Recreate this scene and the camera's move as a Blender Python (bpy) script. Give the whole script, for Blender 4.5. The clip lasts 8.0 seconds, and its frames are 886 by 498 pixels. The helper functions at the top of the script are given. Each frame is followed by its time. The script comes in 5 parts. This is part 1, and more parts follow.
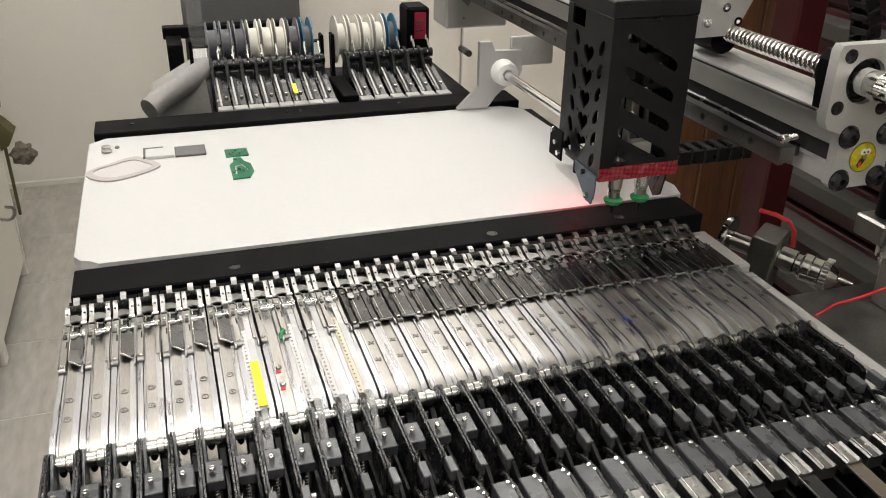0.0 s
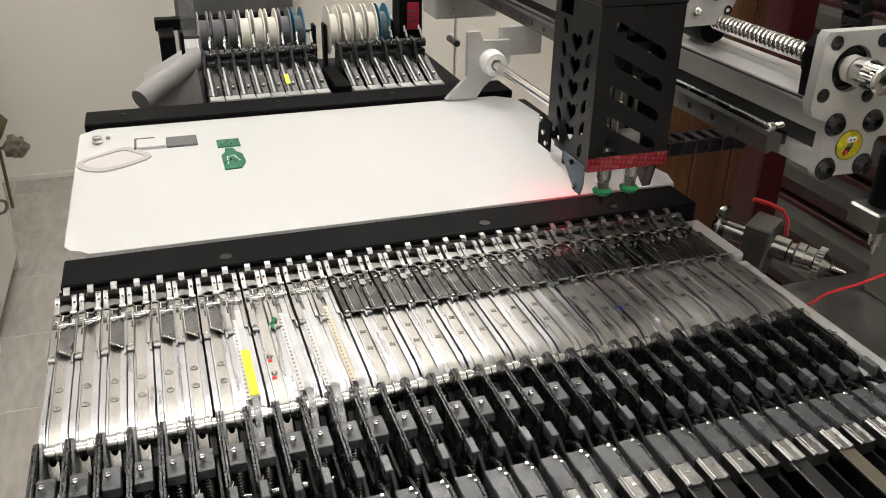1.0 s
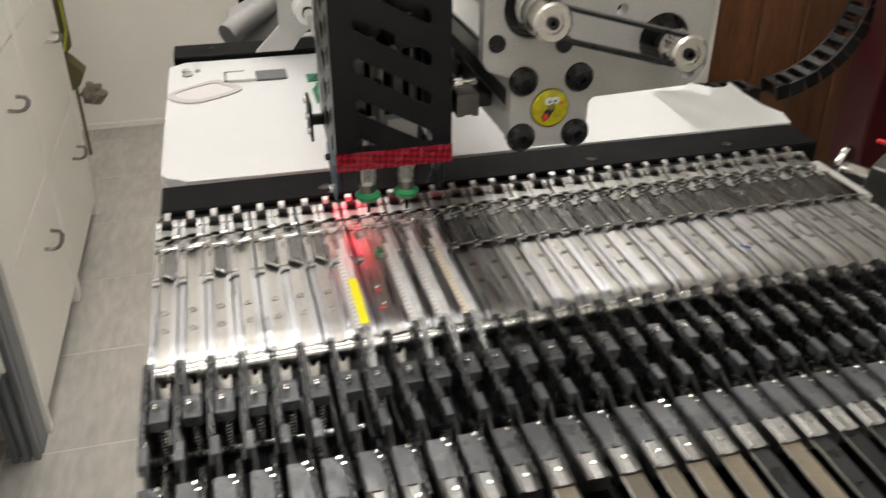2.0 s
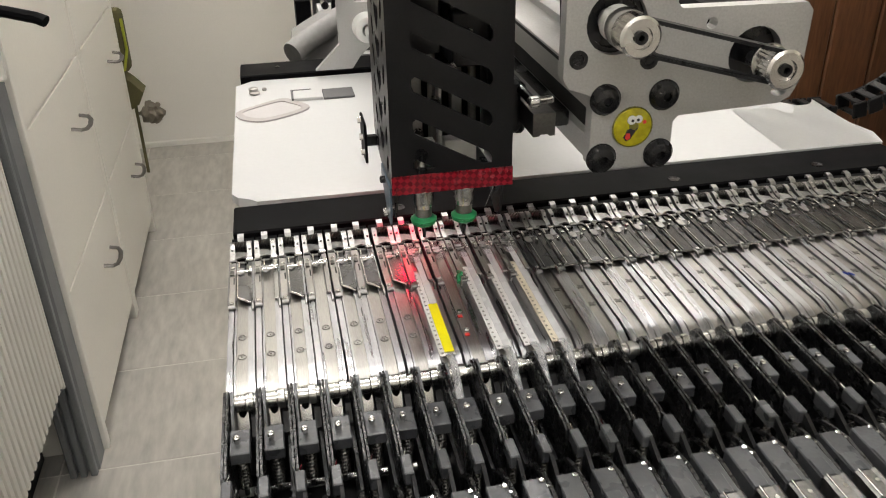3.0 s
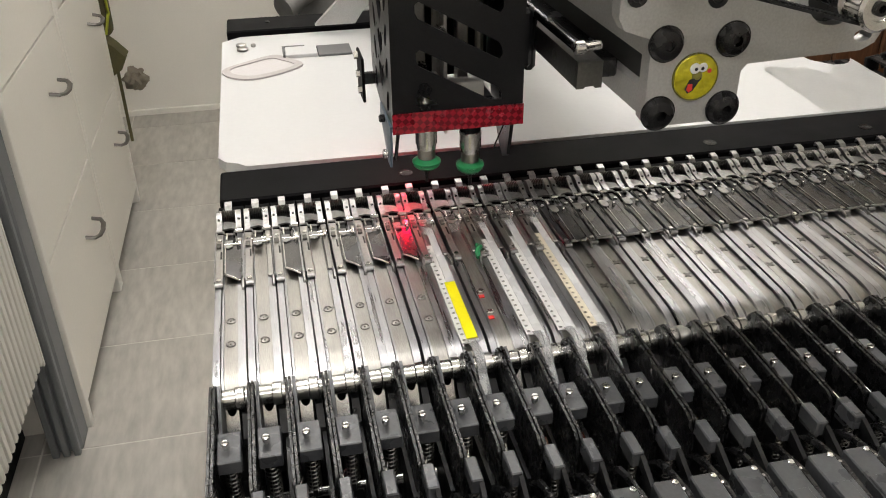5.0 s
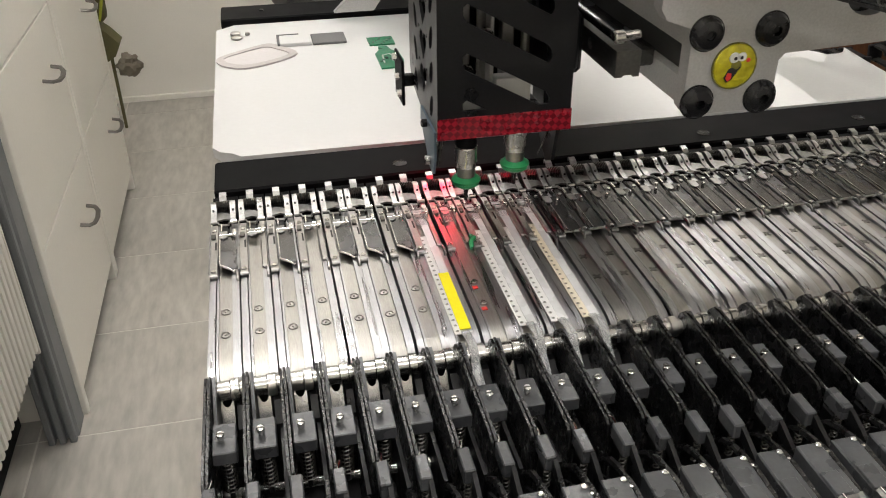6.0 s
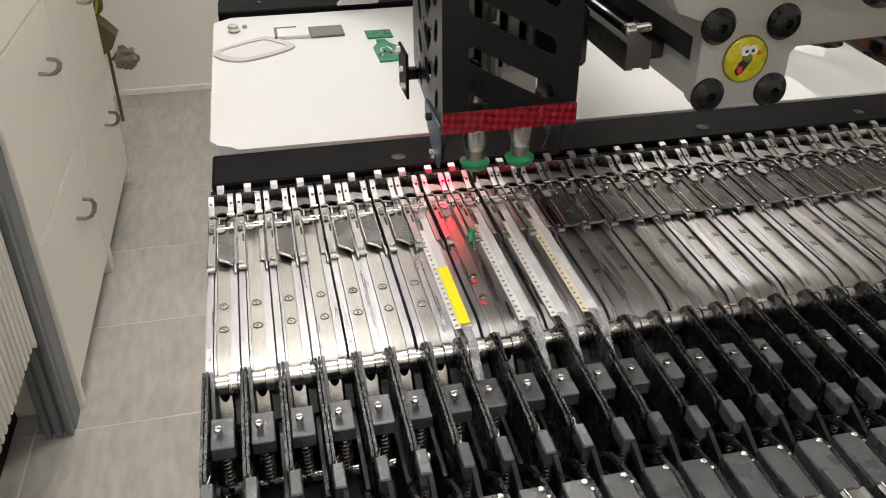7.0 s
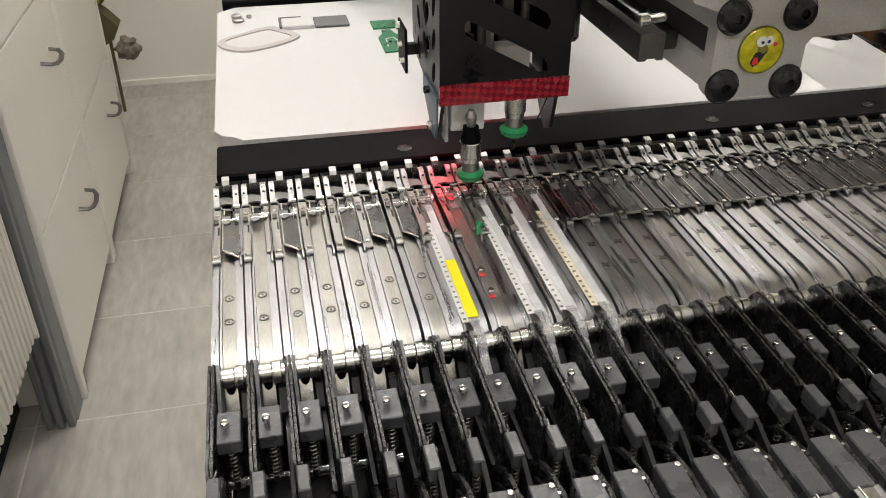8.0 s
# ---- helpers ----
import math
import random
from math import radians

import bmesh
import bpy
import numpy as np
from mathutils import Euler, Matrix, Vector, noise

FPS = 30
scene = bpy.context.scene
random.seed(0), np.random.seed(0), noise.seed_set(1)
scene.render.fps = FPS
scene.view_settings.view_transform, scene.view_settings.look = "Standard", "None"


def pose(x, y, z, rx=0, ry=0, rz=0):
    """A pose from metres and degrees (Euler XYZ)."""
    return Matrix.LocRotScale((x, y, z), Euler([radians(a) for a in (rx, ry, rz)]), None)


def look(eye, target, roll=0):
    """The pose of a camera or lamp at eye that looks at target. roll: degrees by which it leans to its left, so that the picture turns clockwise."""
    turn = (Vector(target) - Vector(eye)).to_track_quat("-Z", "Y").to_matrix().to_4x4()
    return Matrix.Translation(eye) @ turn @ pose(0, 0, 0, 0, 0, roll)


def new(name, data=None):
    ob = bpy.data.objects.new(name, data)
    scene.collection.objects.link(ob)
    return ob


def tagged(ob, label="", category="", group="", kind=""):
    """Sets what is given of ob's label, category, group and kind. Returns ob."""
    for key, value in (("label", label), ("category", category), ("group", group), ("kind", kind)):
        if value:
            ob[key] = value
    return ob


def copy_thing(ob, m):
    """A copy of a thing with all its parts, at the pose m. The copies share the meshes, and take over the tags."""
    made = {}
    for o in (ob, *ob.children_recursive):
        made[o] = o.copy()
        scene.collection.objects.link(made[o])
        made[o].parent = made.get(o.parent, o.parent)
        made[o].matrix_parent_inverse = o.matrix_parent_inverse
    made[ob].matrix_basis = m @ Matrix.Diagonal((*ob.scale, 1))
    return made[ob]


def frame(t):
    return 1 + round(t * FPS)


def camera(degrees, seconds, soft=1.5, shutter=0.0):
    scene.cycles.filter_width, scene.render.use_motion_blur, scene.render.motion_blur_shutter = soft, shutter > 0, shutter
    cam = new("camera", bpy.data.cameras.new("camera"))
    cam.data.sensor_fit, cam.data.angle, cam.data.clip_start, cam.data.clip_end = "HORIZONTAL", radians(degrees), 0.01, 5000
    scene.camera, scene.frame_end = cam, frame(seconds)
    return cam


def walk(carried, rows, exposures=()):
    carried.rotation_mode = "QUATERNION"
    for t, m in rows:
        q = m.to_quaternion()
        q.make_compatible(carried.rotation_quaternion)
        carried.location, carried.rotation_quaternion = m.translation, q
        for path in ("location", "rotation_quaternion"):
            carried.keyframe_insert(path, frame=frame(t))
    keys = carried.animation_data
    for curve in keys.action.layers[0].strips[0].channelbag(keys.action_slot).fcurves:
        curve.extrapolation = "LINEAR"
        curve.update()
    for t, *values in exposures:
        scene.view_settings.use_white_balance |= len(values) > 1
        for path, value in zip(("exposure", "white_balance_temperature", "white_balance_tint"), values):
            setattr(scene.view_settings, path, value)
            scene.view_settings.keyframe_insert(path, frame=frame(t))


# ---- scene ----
cam = camera(55.2, 8.0, 1.0, 0.5)
PATH = [
    (0, (0.079, -0.364, 1.098), (0.647, 1.333, 0.204), 1.0),
    (0.5, (0.081, -0.363, 1.093), (0.654, 1.328, 0.192), 1.0),
    (1, (0.081, -0.364, 1.094), (0.658, 1.323, 0.187), 1.0),
    (1.5, (0.081, -0.355, 1.077), (0.619, 1.33, 0.143), 0.9),
    (2, (0.056, -0.341, 1.066), (0.488, 1.342, 0.075), 0.1),
    (2.2, (0.045, -0.337, 1.065), (0.432, 1.344, 0.051), -0.3),
    (3.3, (0.04, -0.305, 1.052), (0.373, 1.429, 0.113), -1.2),
    (3.5, (0.042, -0.294, 1.045), (0.377, 1.436, 0.099), -1.2),
    (4, (0.037, -0.276, 1.035), (0.386, 1.439, 0.068), -0.9),
    (4.5, (0.036, -0.267, 1.034), (0.39, 1.434, 0.044), -0.6),
    (5, (0.036, -0.266, 1.031), (0.389, 1.424, 0.021), -0.6),
    (6.5, (0.037, -0.267, 1.035), (0.4, 1.399, -0.01), -0.3),
    (7, (0.036, -0.265, 1.033), (0.401, 1.397, -0.016), -0.2),
    (7.5, (0.034, -0.264, 1.032), (0.4, 1.393, -0.026), -0.1),
    (8, (0.034, -0.261, 1.031), (0.394, 1.393, -0.034), -0.0),
]
walk(cam, [(t, look(eye, target, roll)) for t, eye, target, roll in PATH])

# ---- world and lamps ----
world = bpy.data.worlds.new("world")
scene.world = world
world.use_nodes = True
world.node_tree.nodes["Background"].inputs[0].default_value = (0.9, 0.95, 1.0, 1)
world.node_tree.nodes["Background"].inputs[1].default_value = 0.02
scene.view_settings.exposure = 0.0


# the room is lit by the three added, unseen glowing lamps below


# ---- materials ----
LAMP = 15.8


def material(name, base, rough=0.5, metal=0.0, vary=0.15, grain=400.0, blotch=25.0, bump=0.0, stretch=(1, 1, 1), rvary=0.1,
             per_object=0.0, spec=0.5, coat=0.0, transmission=0.0, emit=None, emit_strength=0.0, alpha=1.0):
    m = bpy.data.materials.new(name)
    m.use_nodes = True
    nt = m.node_tree
    b = nt.nodes["Principled BSDF"]
    link = nt.links.new
    b.inputs["Roughness"].default_value, b.inputs["Metallic"].default_value = rough, metal
    b.inputs["Specular IOR Level"].default_value, b.inputs["Coat Weight"].default_value = spec, coat
    b.inputs["Transmission Weight"].default_value, b.inputs["Alpha"].default_value = transmission, alpha
    if emit:
        b.inputs["Emission Color"].default_value, b.inputs["Emission Strength"].default_value = (*emit, 1), emit_strength
    tc = nt.nodes.new("ShaderNodeTexCoord")
    mp = nt.nodes.new("ShaderNodeMapping")
    mp.inputs["Scale"].default_value = stretch
    link(tc.outputs["Object"], mp.inputs["Vector"])
    info = nt.nodes.new("ShaderNodeObjectInfo")
    off = nt.nodes.new("ShaderNodeVectorMath")
    off.operation = "ADD"
    shift = nt.nodes.new("ShaderNodeMath")
    shift.operation = "MULTIPLY"
    shift.inputs[1].default_value = 7.3
    link(info.outputs["Random"], shift.inputs[0])
    link(mp.outputs["Vector"], off.inputs[0])
    link(shift.outputs[0], off.inputs[1])
    fine, coarse = nt.nodes.new("ShaderNodeTexNoise"), nt.nodes.new("ShaderNodeTexNoise")
    fine.inputs["Scale"].default_value, coarse.inputs["Scale"].default_value = grain, blotch
    fine.inputs["Detail"].default_value, coarse.inputs["Detail"].default_value = 4, 5
    for n in (fine, coarse):
        link(off.outputs[0], n.inputs["Vector"])
    mix = nt.nodes.new("ShaderNodeMath")
    mix.operation = "ADD"
    link(fine.outputs["Fac"], mix.inputs[0])
    link(coarse.outputs["Fac"], mix.inputs[1])
    rng = nt.nodes.new("ShaderNodeMapRange")
    rng.inputs["From Min"].default_value, rng.inputs["From Max"].default_value = 0.6, 1.4
    rng.inputs["To Min"].default_value, rng.inputs["To Max"].default_value = 1 - vary, 1 + vary
    link(mix.outputs[0], rng.inputs["Value"])
    obr = nt.nodes.new("ShaderNodeMapRange")
    obr.inputs["To Min"].default_value, obr.inputs["To Max"].default_value = 1 - per_object, 1 + per_object
    link(info.outputs["Random"], obr.inputs["Value"])
    mul = nt.nodes.new("ShaderNodeMath")
    mul.operation = "MULTIPLY"
    link(rng.outputs[0], mul.inputs[0])
    link(obr.outputs[0], mul.inputs[1])
    col = nt.nodes.new("ShaderNodeVectorMath")
    col.operation = "SCALE"
    col.inputs[0].default_value = base
    link(mul.outputs[0], col.inputs["Scale"])
    link(col.outputs[0], b.inputs["Base Color"])
    rr = nt.nodes.new("ShaderNodeMapRange")
    rr.inputs["From Min"].default_value, rr.inputs["From Max"].default_value = 0.3, 0.7
    rr.inputs["To Min"].default_value, rr.inputs["To Max"].default_value = max(0.02, rough - rvary), min(1, rough + rvary)
    link(coarse.outputs["Fac"], rr.inputs["Value"])
    link(rr.outputs[0], b.inputs["Roughness"])
    if bump:
        bp = nt.nodes.new("ShaderNodeBump")
        bp.inputs["Strength"].default_value, bp.inputs["Distance"].default_value = bump, 0.001
        link(fine.outputs["Fac"], bp.inputs["Height"])
        link(bp.outputs[0], b.inputs["Normal"])
    return m


M_LANE = material("polished_lane_steel", (0.38, 0.38, 0.39), 0.32, 1, 0.24, 700, 60, 0.10, (6, 0.35, 1), 0.09, 0.12)
M_CHANNEL = material("worn_channel_steel", (0.33, 0.32, 0.295), 0.39, 1, 0.20, 500, 55, 0.10, (4, 0.4, 1), 0.09, 0.10)
M_CLIP = material("spring_clip_steel", (0.30, 0.297, 0.29), 0.36, 1, 0.30, 600, 150, 0.10)
M_STEEL = material("bright_steel", (0.68, 0.67, 0.65), 0.22, 1, 0.10, 600, 60, 0.015, (1, 1, 1), 0.1)
M_SHIELD = material("dull_dark_steel", (0.10, 0.10, 0.102), 0.22, 1, 0.3, 500, 60, 0.06, (1, 1, 1), 0.1, 0.2)
M_CHROME = material("chrome", (0.82, 0.82, 0.82), 0.1, 1, 0.06, 500, 40, 0, (1, 1, 1), 0.05)
M_ROD = material("ground_steel_rod", (0.55, 0.545, 0.53), 0.24, 1, 0.2, 300, 40, 0.02)
M_ALU = material("milled_aluminium", (0.52, 0.52, 0.51), 0.42, 0.55, 0.17, 900, 22, 0.05, (1, 1, 1), 0.15)
M_ALUDARK = material("grey_rail_steel", (0.36, 0.35, 0.33), 0.38, 1, 0.15, 800, 22, 0.04)
M_ANO = material("black_anodised_aluminium", (0.005, 0.005, 0.0055), 0.5, 0.0, 0.3, 900, 30, 0.03, rvary=0.06, spec=0.04)
M_PLAST = material("black_moulded_plastic", (0.0120, 0.0124, 0.0132), 0.36, 0.0, 0.35, 700, 90, 0.08, rvary=0.14, per_object=0.3, spec=0.32)
M_ARM = material("scuffed_black_arm_plastic", (0.006, 0.006, 0.0064), 0.28, 0.0, 0.4, 1500, 260, 0.25, rvary=0.2, per_object=0.3, spec=0.6)
M_COVER = material("grey_cover_steel", (0.16, 0.16, 0.163), 0.26, 1, 0.10, 500, 60, 0.05, (1, 1, 1), 0.08, 0.15)
M_DARKCHROME = material("dark_polished_steel", (0.40, 0.395, 0.385), 0.14, 1, 0.12, 500, 40, 0.02, (1, 1, 1), 0.06)
M_CLAMP = material("worn_dark_clamp_steel", (0.20, 0.195, 0.185), 0.38, 1, 0.25, 500, 60, 0.05)
M_GREYPL = material("dark_grey_plastic", (0.066, 0.069, 0.074), 0.32, 0.0, 0.3, 700, 90, 0.08, rvary=0.12, per_object=0.25)
M_GUIDE = material("dull_guide_steel", (0.24, 0.237, 0.23), 0.4, 1, 0.3, 500, 60, 0.06, per_object=0.25)
M_SPRING = material("dark_spring_wire", (0.13, 0.125, 0.115), 0.35, 1, 0.2, 900, 90)
M_BLACKSTEEL = material("blackened_bolt_steel", (0.011, 0.011, 0.012), 0.26, 0.0, 0.3, 900, 90, 0.05)
M_BOARD = material("white_lacquered_board", (0.60, 0.602, 0.598), 0.45, 0, 0.03, 300, 5, 0.01)
M_PAPER = material("white_paper", (0.66, 0.657, 0.645), 0.7, 0, 0.04, 900, 30, 0.05)
M_BROWNTAPE = material("brown_paper_tape", (0.12, 0.10, 0.07), 0.55, 0, 0.2, 600, 60, 0.03, per_object=0.3)
M_CREAM = material("cream_paper_tape", (0.66, 0.60, 0.47), 0.6, 0, 0.06, 800, 60, 0.02)
M_CLEAR = material("clear_cover_tape", (0.72, 0.73, 0.74), 0.14, 0, 0.05, 600, 80, 0.02, alpha=0.12)
M_FILM = material("milky_cover_film", (0.66, 0.67, 0.68), 0.25, 0, 0.08, 200, 40, 0.0, alpha=0.85)
M_BENT = material("thin_cover_film", (0.55, 0.56, 0.57), 0.18, 0, 0.06, 200, 40, 0.0, alpha=0.38)
M_HEAD = material("black_powder_coat", (0.008, 0.008, 0.0088), 0.34, 0.0, 0.3, 900, 40, 0.06, rvary=0.08, spec=0.27)
M_PALEGREY = material("pale_grey_plastic", (0.40, 0.40, 0.39), 0.5, 0, 0.1, 500, 60)
M_BLUEINK = material("blue_ink", (0.03, 0.06, 0.4), 0.5)
M_YELLOW = material("yellow_label_tape", (0.84, 0.76, 0.0), 0.4, 0, 0.05, 600, 60)
M_RED = material("red_ink", (0.65, 0.03, 0.02), 0.5)
M_GREEN = material("green_silicone", (0.022, 0.25, 0.09), 0.38, 0, 0.12, 500, 60)
M_PCB = material("green_circuit_board", (0.015, 0.16, 0.075), 0.35, 0, 0.35, 900, 220)
M_GASKET = material("grey_rubber_outline", (0.46, 0.43, 0.42), 0.7, 0, 0.1)
M_GASKIN = material("pale_grey_rubber", (0.56, 0.54, 0.535), 0.6, 0, 0.06)
M_GREYPAD = material("dark_grey_pad", (0.12, 0.12, 0.12), 0.6, 0, 0.15)
M_WALL = material("warm_wall_paint", (0.86, 0.835, 0.775), 0.75, 0, 0.03, 250, 3, 0.05)
M_CEIL = material("ceiling_paint", (0.75, 0.73, 0.68), 0.8, 0, 0.02, 200, 3)
M_CAB = material("cream_cabinet_lacquer", (0.87, 0.845, 0.775), 0.42, 0, 0.03, 200, 6, 0.02)
M_CABEDGE = material("cream_cabinet_edge", (0.87, 0.85, 0.785), 0.45, 0, 0.03, 200, 6)
# near-black: shade put into gaps and slots, and the sticker's dark print
M_SHADEBLACK = material("gap_shade_and_black_print", (0.02, 0.02, 0.02), 0.8)
M_HANDLE = material("brushed_nickel_handle", (0.20, 0.19, 0.175), 0.4, 1, 0.1)
M_TILE = material("grey_wood_look_tile", (0.46, 0.44, 0.40), 0.40, 0, 0.22, 16, 4, 0.01, (4, 1, 1), 0.08, 0.07)
M_GROUT = material("pale_grey_grout", (0.64, 0.62, 0.57), 0.85, 0, 0.15)
M_RADIATOR = material("white_radiator_enamel", (0.80, 0.785, 0.73), 0.4, 0, 0.03)
M_POST = material("blue_grey_painted_steel", (0.19, 0.20, 0.21), 0.45, 0.1, 0.12, 300, 12)
M_WOOD = material("dark_stained_wood", (0.15, 0.062, 0.026), 0.45, 0, 0.5, 60, 9, 0.12, (5, 5, 0.5))
# red and grip grey are darkened: the tool cabinet's shade is in their colour
M_TOOLRED = material("red_tool_cabinet_paint", (0.042, 0.003, 0.0045), 0.4, 0, 0.12, 300, 8)
M_TOOLGREY = material("drawer_grip_aluminium", (0.075, 0.072, 0.064), 0.5, 0.3, 0.12, 300, 30)
M_CABLE = material("red_cable_sheath", (0.60, 0.025, 0.03), 0.4, 0, 0.1)
M_GREYFAB = material("grey_plastic_tube", (0.29, 0.285, 0.275), 0.55, 0, 0.14, 200, 16)
M_REELW = material("white_reel_plastic", (0.70, 0.68, 0.61), 0.45, 0, 0.05)
M_REELB = material("blue_reel_plastic", (0.02, 0.17, 0.27), 0.4, 0, 0.1)
M_REELT = material("wound_grey_tape", (0.10, 0.10, 0.11), 0.5, 0, 0.25)
M_REELG = material("smoky_reel_plastic", (0.16, 0.16, 0.18), 0.3, 0, 0.1)
M_SHELF = material("dark_grey_panel", (0.10, 0.10, 0.10), 0.5, 0, 0.1, 100, 6)
M_DARKRED = material("dark_red_label", (0.30, 0.01, 0.03), 0.45)
M_BASE = material("dark_machine_frame", (0.010, 0.010, 0.010), 0.6, 0, 0.2, spec=0.12)
M_TAN = material("khaki_cloth", (0.19, 0.165, 0.125), 0.85, 0, 0.2, 500, 20, 0.2)
M_OLIVE = material("olive_cloth", (0.10, 0.09, 0.035), 0.85, 0, 0.3, 500, 20, 0.2)
M_LIME = material("yellow_green_cord", (0.35, 0.38, 0.03), 0.7)
M_BLUEPL = material("grey_blue_printed_plastic", (0.07, 0.105, 0.14), 0.45, 0, 0.12)
M_SKYW = material("white_pom", (0.72, 0.72, 0.70), 0.4, 0, 0.04)
M_LED = material("red_led", (0.5, 0.0, 0.0), 0.4, emit=(1.0, 0.0, 0.03), emit_strength=140.0)
M_LAMP = material("lamp_diffuser", (0.8, 0.8, 0.78), 0.5, emit=(1.0, 0.968, 0.945), emit_strength=LAMP)
M_LABELW = material("printed_label", (0.62, 0.62, 0.60), 0.5, 0, 0.2, 600, 200)
M_STICKER = material("crumpled_yellow_foil", (0.66, 0.60, 0.02), 0.20, 0.35, 0.40, 260, 170, 0.9, (1, 1, 1), 0.1, coat=0.6)
M_RIM = material("olive_sticker_rim", (0.16, 0.15, 0.02), 0.35)
M_EYE = material("white_vinyl", (0.7, 0.7, 0.66), 0.25)


def carbon():
    m = material("red_woven_carbon", (0.30, 0.012, 0.02), 0.3, 0.2, 0.1, 900, 60, coat=0.8)
    nt = m.node_tree
    b = nt.nodes["Principled BSDF"]
    tc = nt.nodes.new("ShaderNodeTexCoord")
    mp = nt.nodes.new("ShaderNodeMapping")
    mp.inputs["Rotation"].default_value = (0, radians(38), 0)
    ck = nt.nodes.new("ShaderNodeTexChecker")
    ck.inputs["Scale"].default_value = 400
    ck.inputs["Color1"].default_value, ck.inputs["Color2"].default_value = (0.36, 0.013, 0.028, 1), (0.16, 0.007, 0.014, 1)
    nt.links.new(tc.outputs["Object"], mp.inputs["Vector"])
    nt.links.new(mp.outputs[0], ck.inputs["Vector"])
    nt.links.new(ck.outputs["Color"], b.inputs["Base Color"])
    return m


M_CARBON = carbon()


# ---- mesh helpers ----
def box(bm, x0, x1, y0, y1, z0, z1, bevel=0.0, turn=None, seg=1):
    c, s = Vector(((x0 + x1) / 2, (y0 + y1) / 2, (z0 + z1) / 2)), (abs(x1 - x0), abs(y1 - y0), abs(z1 - z0))
    m = Matrix.Translation(c) @ (turn.to_4x4() if turn else Matrix()) @ Matrix.Diagonal((*s, 1))
    vs = bmesh.ops.create_cube(bm, size=1, matrix=m)["verts"]
    if bevel:
        es = list({e for v in vs for e in v.link_edges})
        bmesh.ops.bevel(bm, geom=es, offset=bevel, segments=seg, affect="EDGES", profile=0.6)
    return bm


def cyl(bm, p0, p1, r, r2=None, n=16):
    p0, p1 = Vector(p0), Vector(p1)
    d = p1 - p0
    m = Matrix.Translation((p0 + p1) / 2) @ d.to_track_quat("Z", "Y").to_matrix().to_4x4()
    bmesh.ops.create_cone(bm, cap_ends=True, segments=n, radius1=r, radius2=r if r2 is None else r2, depth=d.length, matrix=m)
    return bm


def prism(bm, pts, axis, a, b):
    """A polygon in the two other axes (in their order), drawn out along axis from a to b."""
    def at(u, v, w):
        return {"x": (w, u, v), "y": (u, w, v), "z": (u, v, w)}[axis]
    lo, hi = [bm.verts.new(at(u, v, a)) for u, v in pts], [bm.verts.new(at(u, v, b)) for u, v in pts]
    n = len(pts)
    bm.faces.new(lo[::-1])
    bm.faces.new(hi)
    for i in range(n):
        bm.faces.new((lo[i], lo[(i + 1) % n], hi[(i + 1) % n], hi[i]))
    bmesh.ops.recalc_face_normals(bm, faces=bm.faces)
    return bm


def tube(bm, pts, r, n=6, flat=1.0):
    pts = [Vector(p) for p in pts]
    rings = []
    side = Vector((0, 0, 1))
    for i, p in enumerate(pts):
        d = (pts[min(i + 1, len(pts) - 1)] - pts[max(i - 1, 0)]).normalized()
        u = d.cross(side)
        if u.length < 0.05:
            u = d.cross(Vector((0, 1, 0)))
        u.normalize()
        v = u.cross(d)
        rings.append([bm.verts.new(p + (u * math.cos(6.2832 * k / n) + v * math.sin(6.2832 * k / n) * flat) * r) for k in range(n)])
    for a, b in zip(rings, rings[1:]):
        for k in range(n):
            bm.faces.new((a[k], a[(k + 1) % n], b[(k + 1) % n], b[k]))
    bm.faces.new(rings[0][::-1])
    bm.faces.new(rings[-1])
    bmesh.ops.recalc_face_normals(bm, faces=bm.faces)
    return bm


def coil(bm, c, axis, r, wire, turns, length, n=8, w=4):
    c, a = Vector(c), Vector(axis).normalized()
    u = a.orthogonal().normalized()
    v = a.cross(u)
    k = int(turns * n)
    return tube(bm, [c + a * (length * (i / k - 0.5)) + (u * math.cos(6.2832 * i / n) + v * math.sin(6.2832 * i / n)) * r for i in range(k + 1)], wire, w)


def lathe(bm, profile, place, axis, n=20):
    """A round body from (distance along axis, radius) pairs."""
    o, a = Vector(place), Vector(axis).normalized()
    u = a.orthogonal().normalized()
    v = a.cross(u)
    rings = [[bm.verts.new(o + a * h + (u * math.cos(6.2832 * k / n) + v * math.sin(6.2832 * k / n)) * max(r, 1e-5)) for k in range(n)] for h, r in profile]
    for p, q in zip(rings, rings[1:]):
        for k in range(n):
            bm.faces.new((p[k], p[(k + 1) % n], q[(k + 1) % n], q[k]))
    bm.faces.new(rings[0][::-1])
    bm.faces.new(rings[-1])
    bmesh.ops.recalc_face_normals(bm, faces=bm.faces)
    return bm


def holed_plate(bm, outer, holes, m, thick):
    """A flat plate in the u, v plane of the pose m with real holes, thick along its third axis."""
    edges = []
    for loop in (outer, *holes):
        vs = [bm.verts.new((u, v, 0)) for u, v in loop]
        edges += [bm.edges.new((vs[i], vs[(i + 1) % len(vs)])) for i in range(len(vs))]
    made = bmesh.ops.triangle_fill(bm, use_beauty=True, use_dissolve=False, edges=edges)
    faces = [g for g in made["geom"] if isinstance(g, bmesh.types.BMFace)]
    out = bmesh.ops.extrude_face_region(bm, geom=faces)
    up = [g for g in out["geom"] if isinstance(g, bmesh.types.BMVert)]
    bmesh.ops.translate(bm, verts=up, vec=(0, 0, thick))
    bmesh.ops.recalc_face_normals(bm, faces=bm.faces)
    bmesh.ops.transform(bm, matrix=m, verts=bm.verts)
    return bm


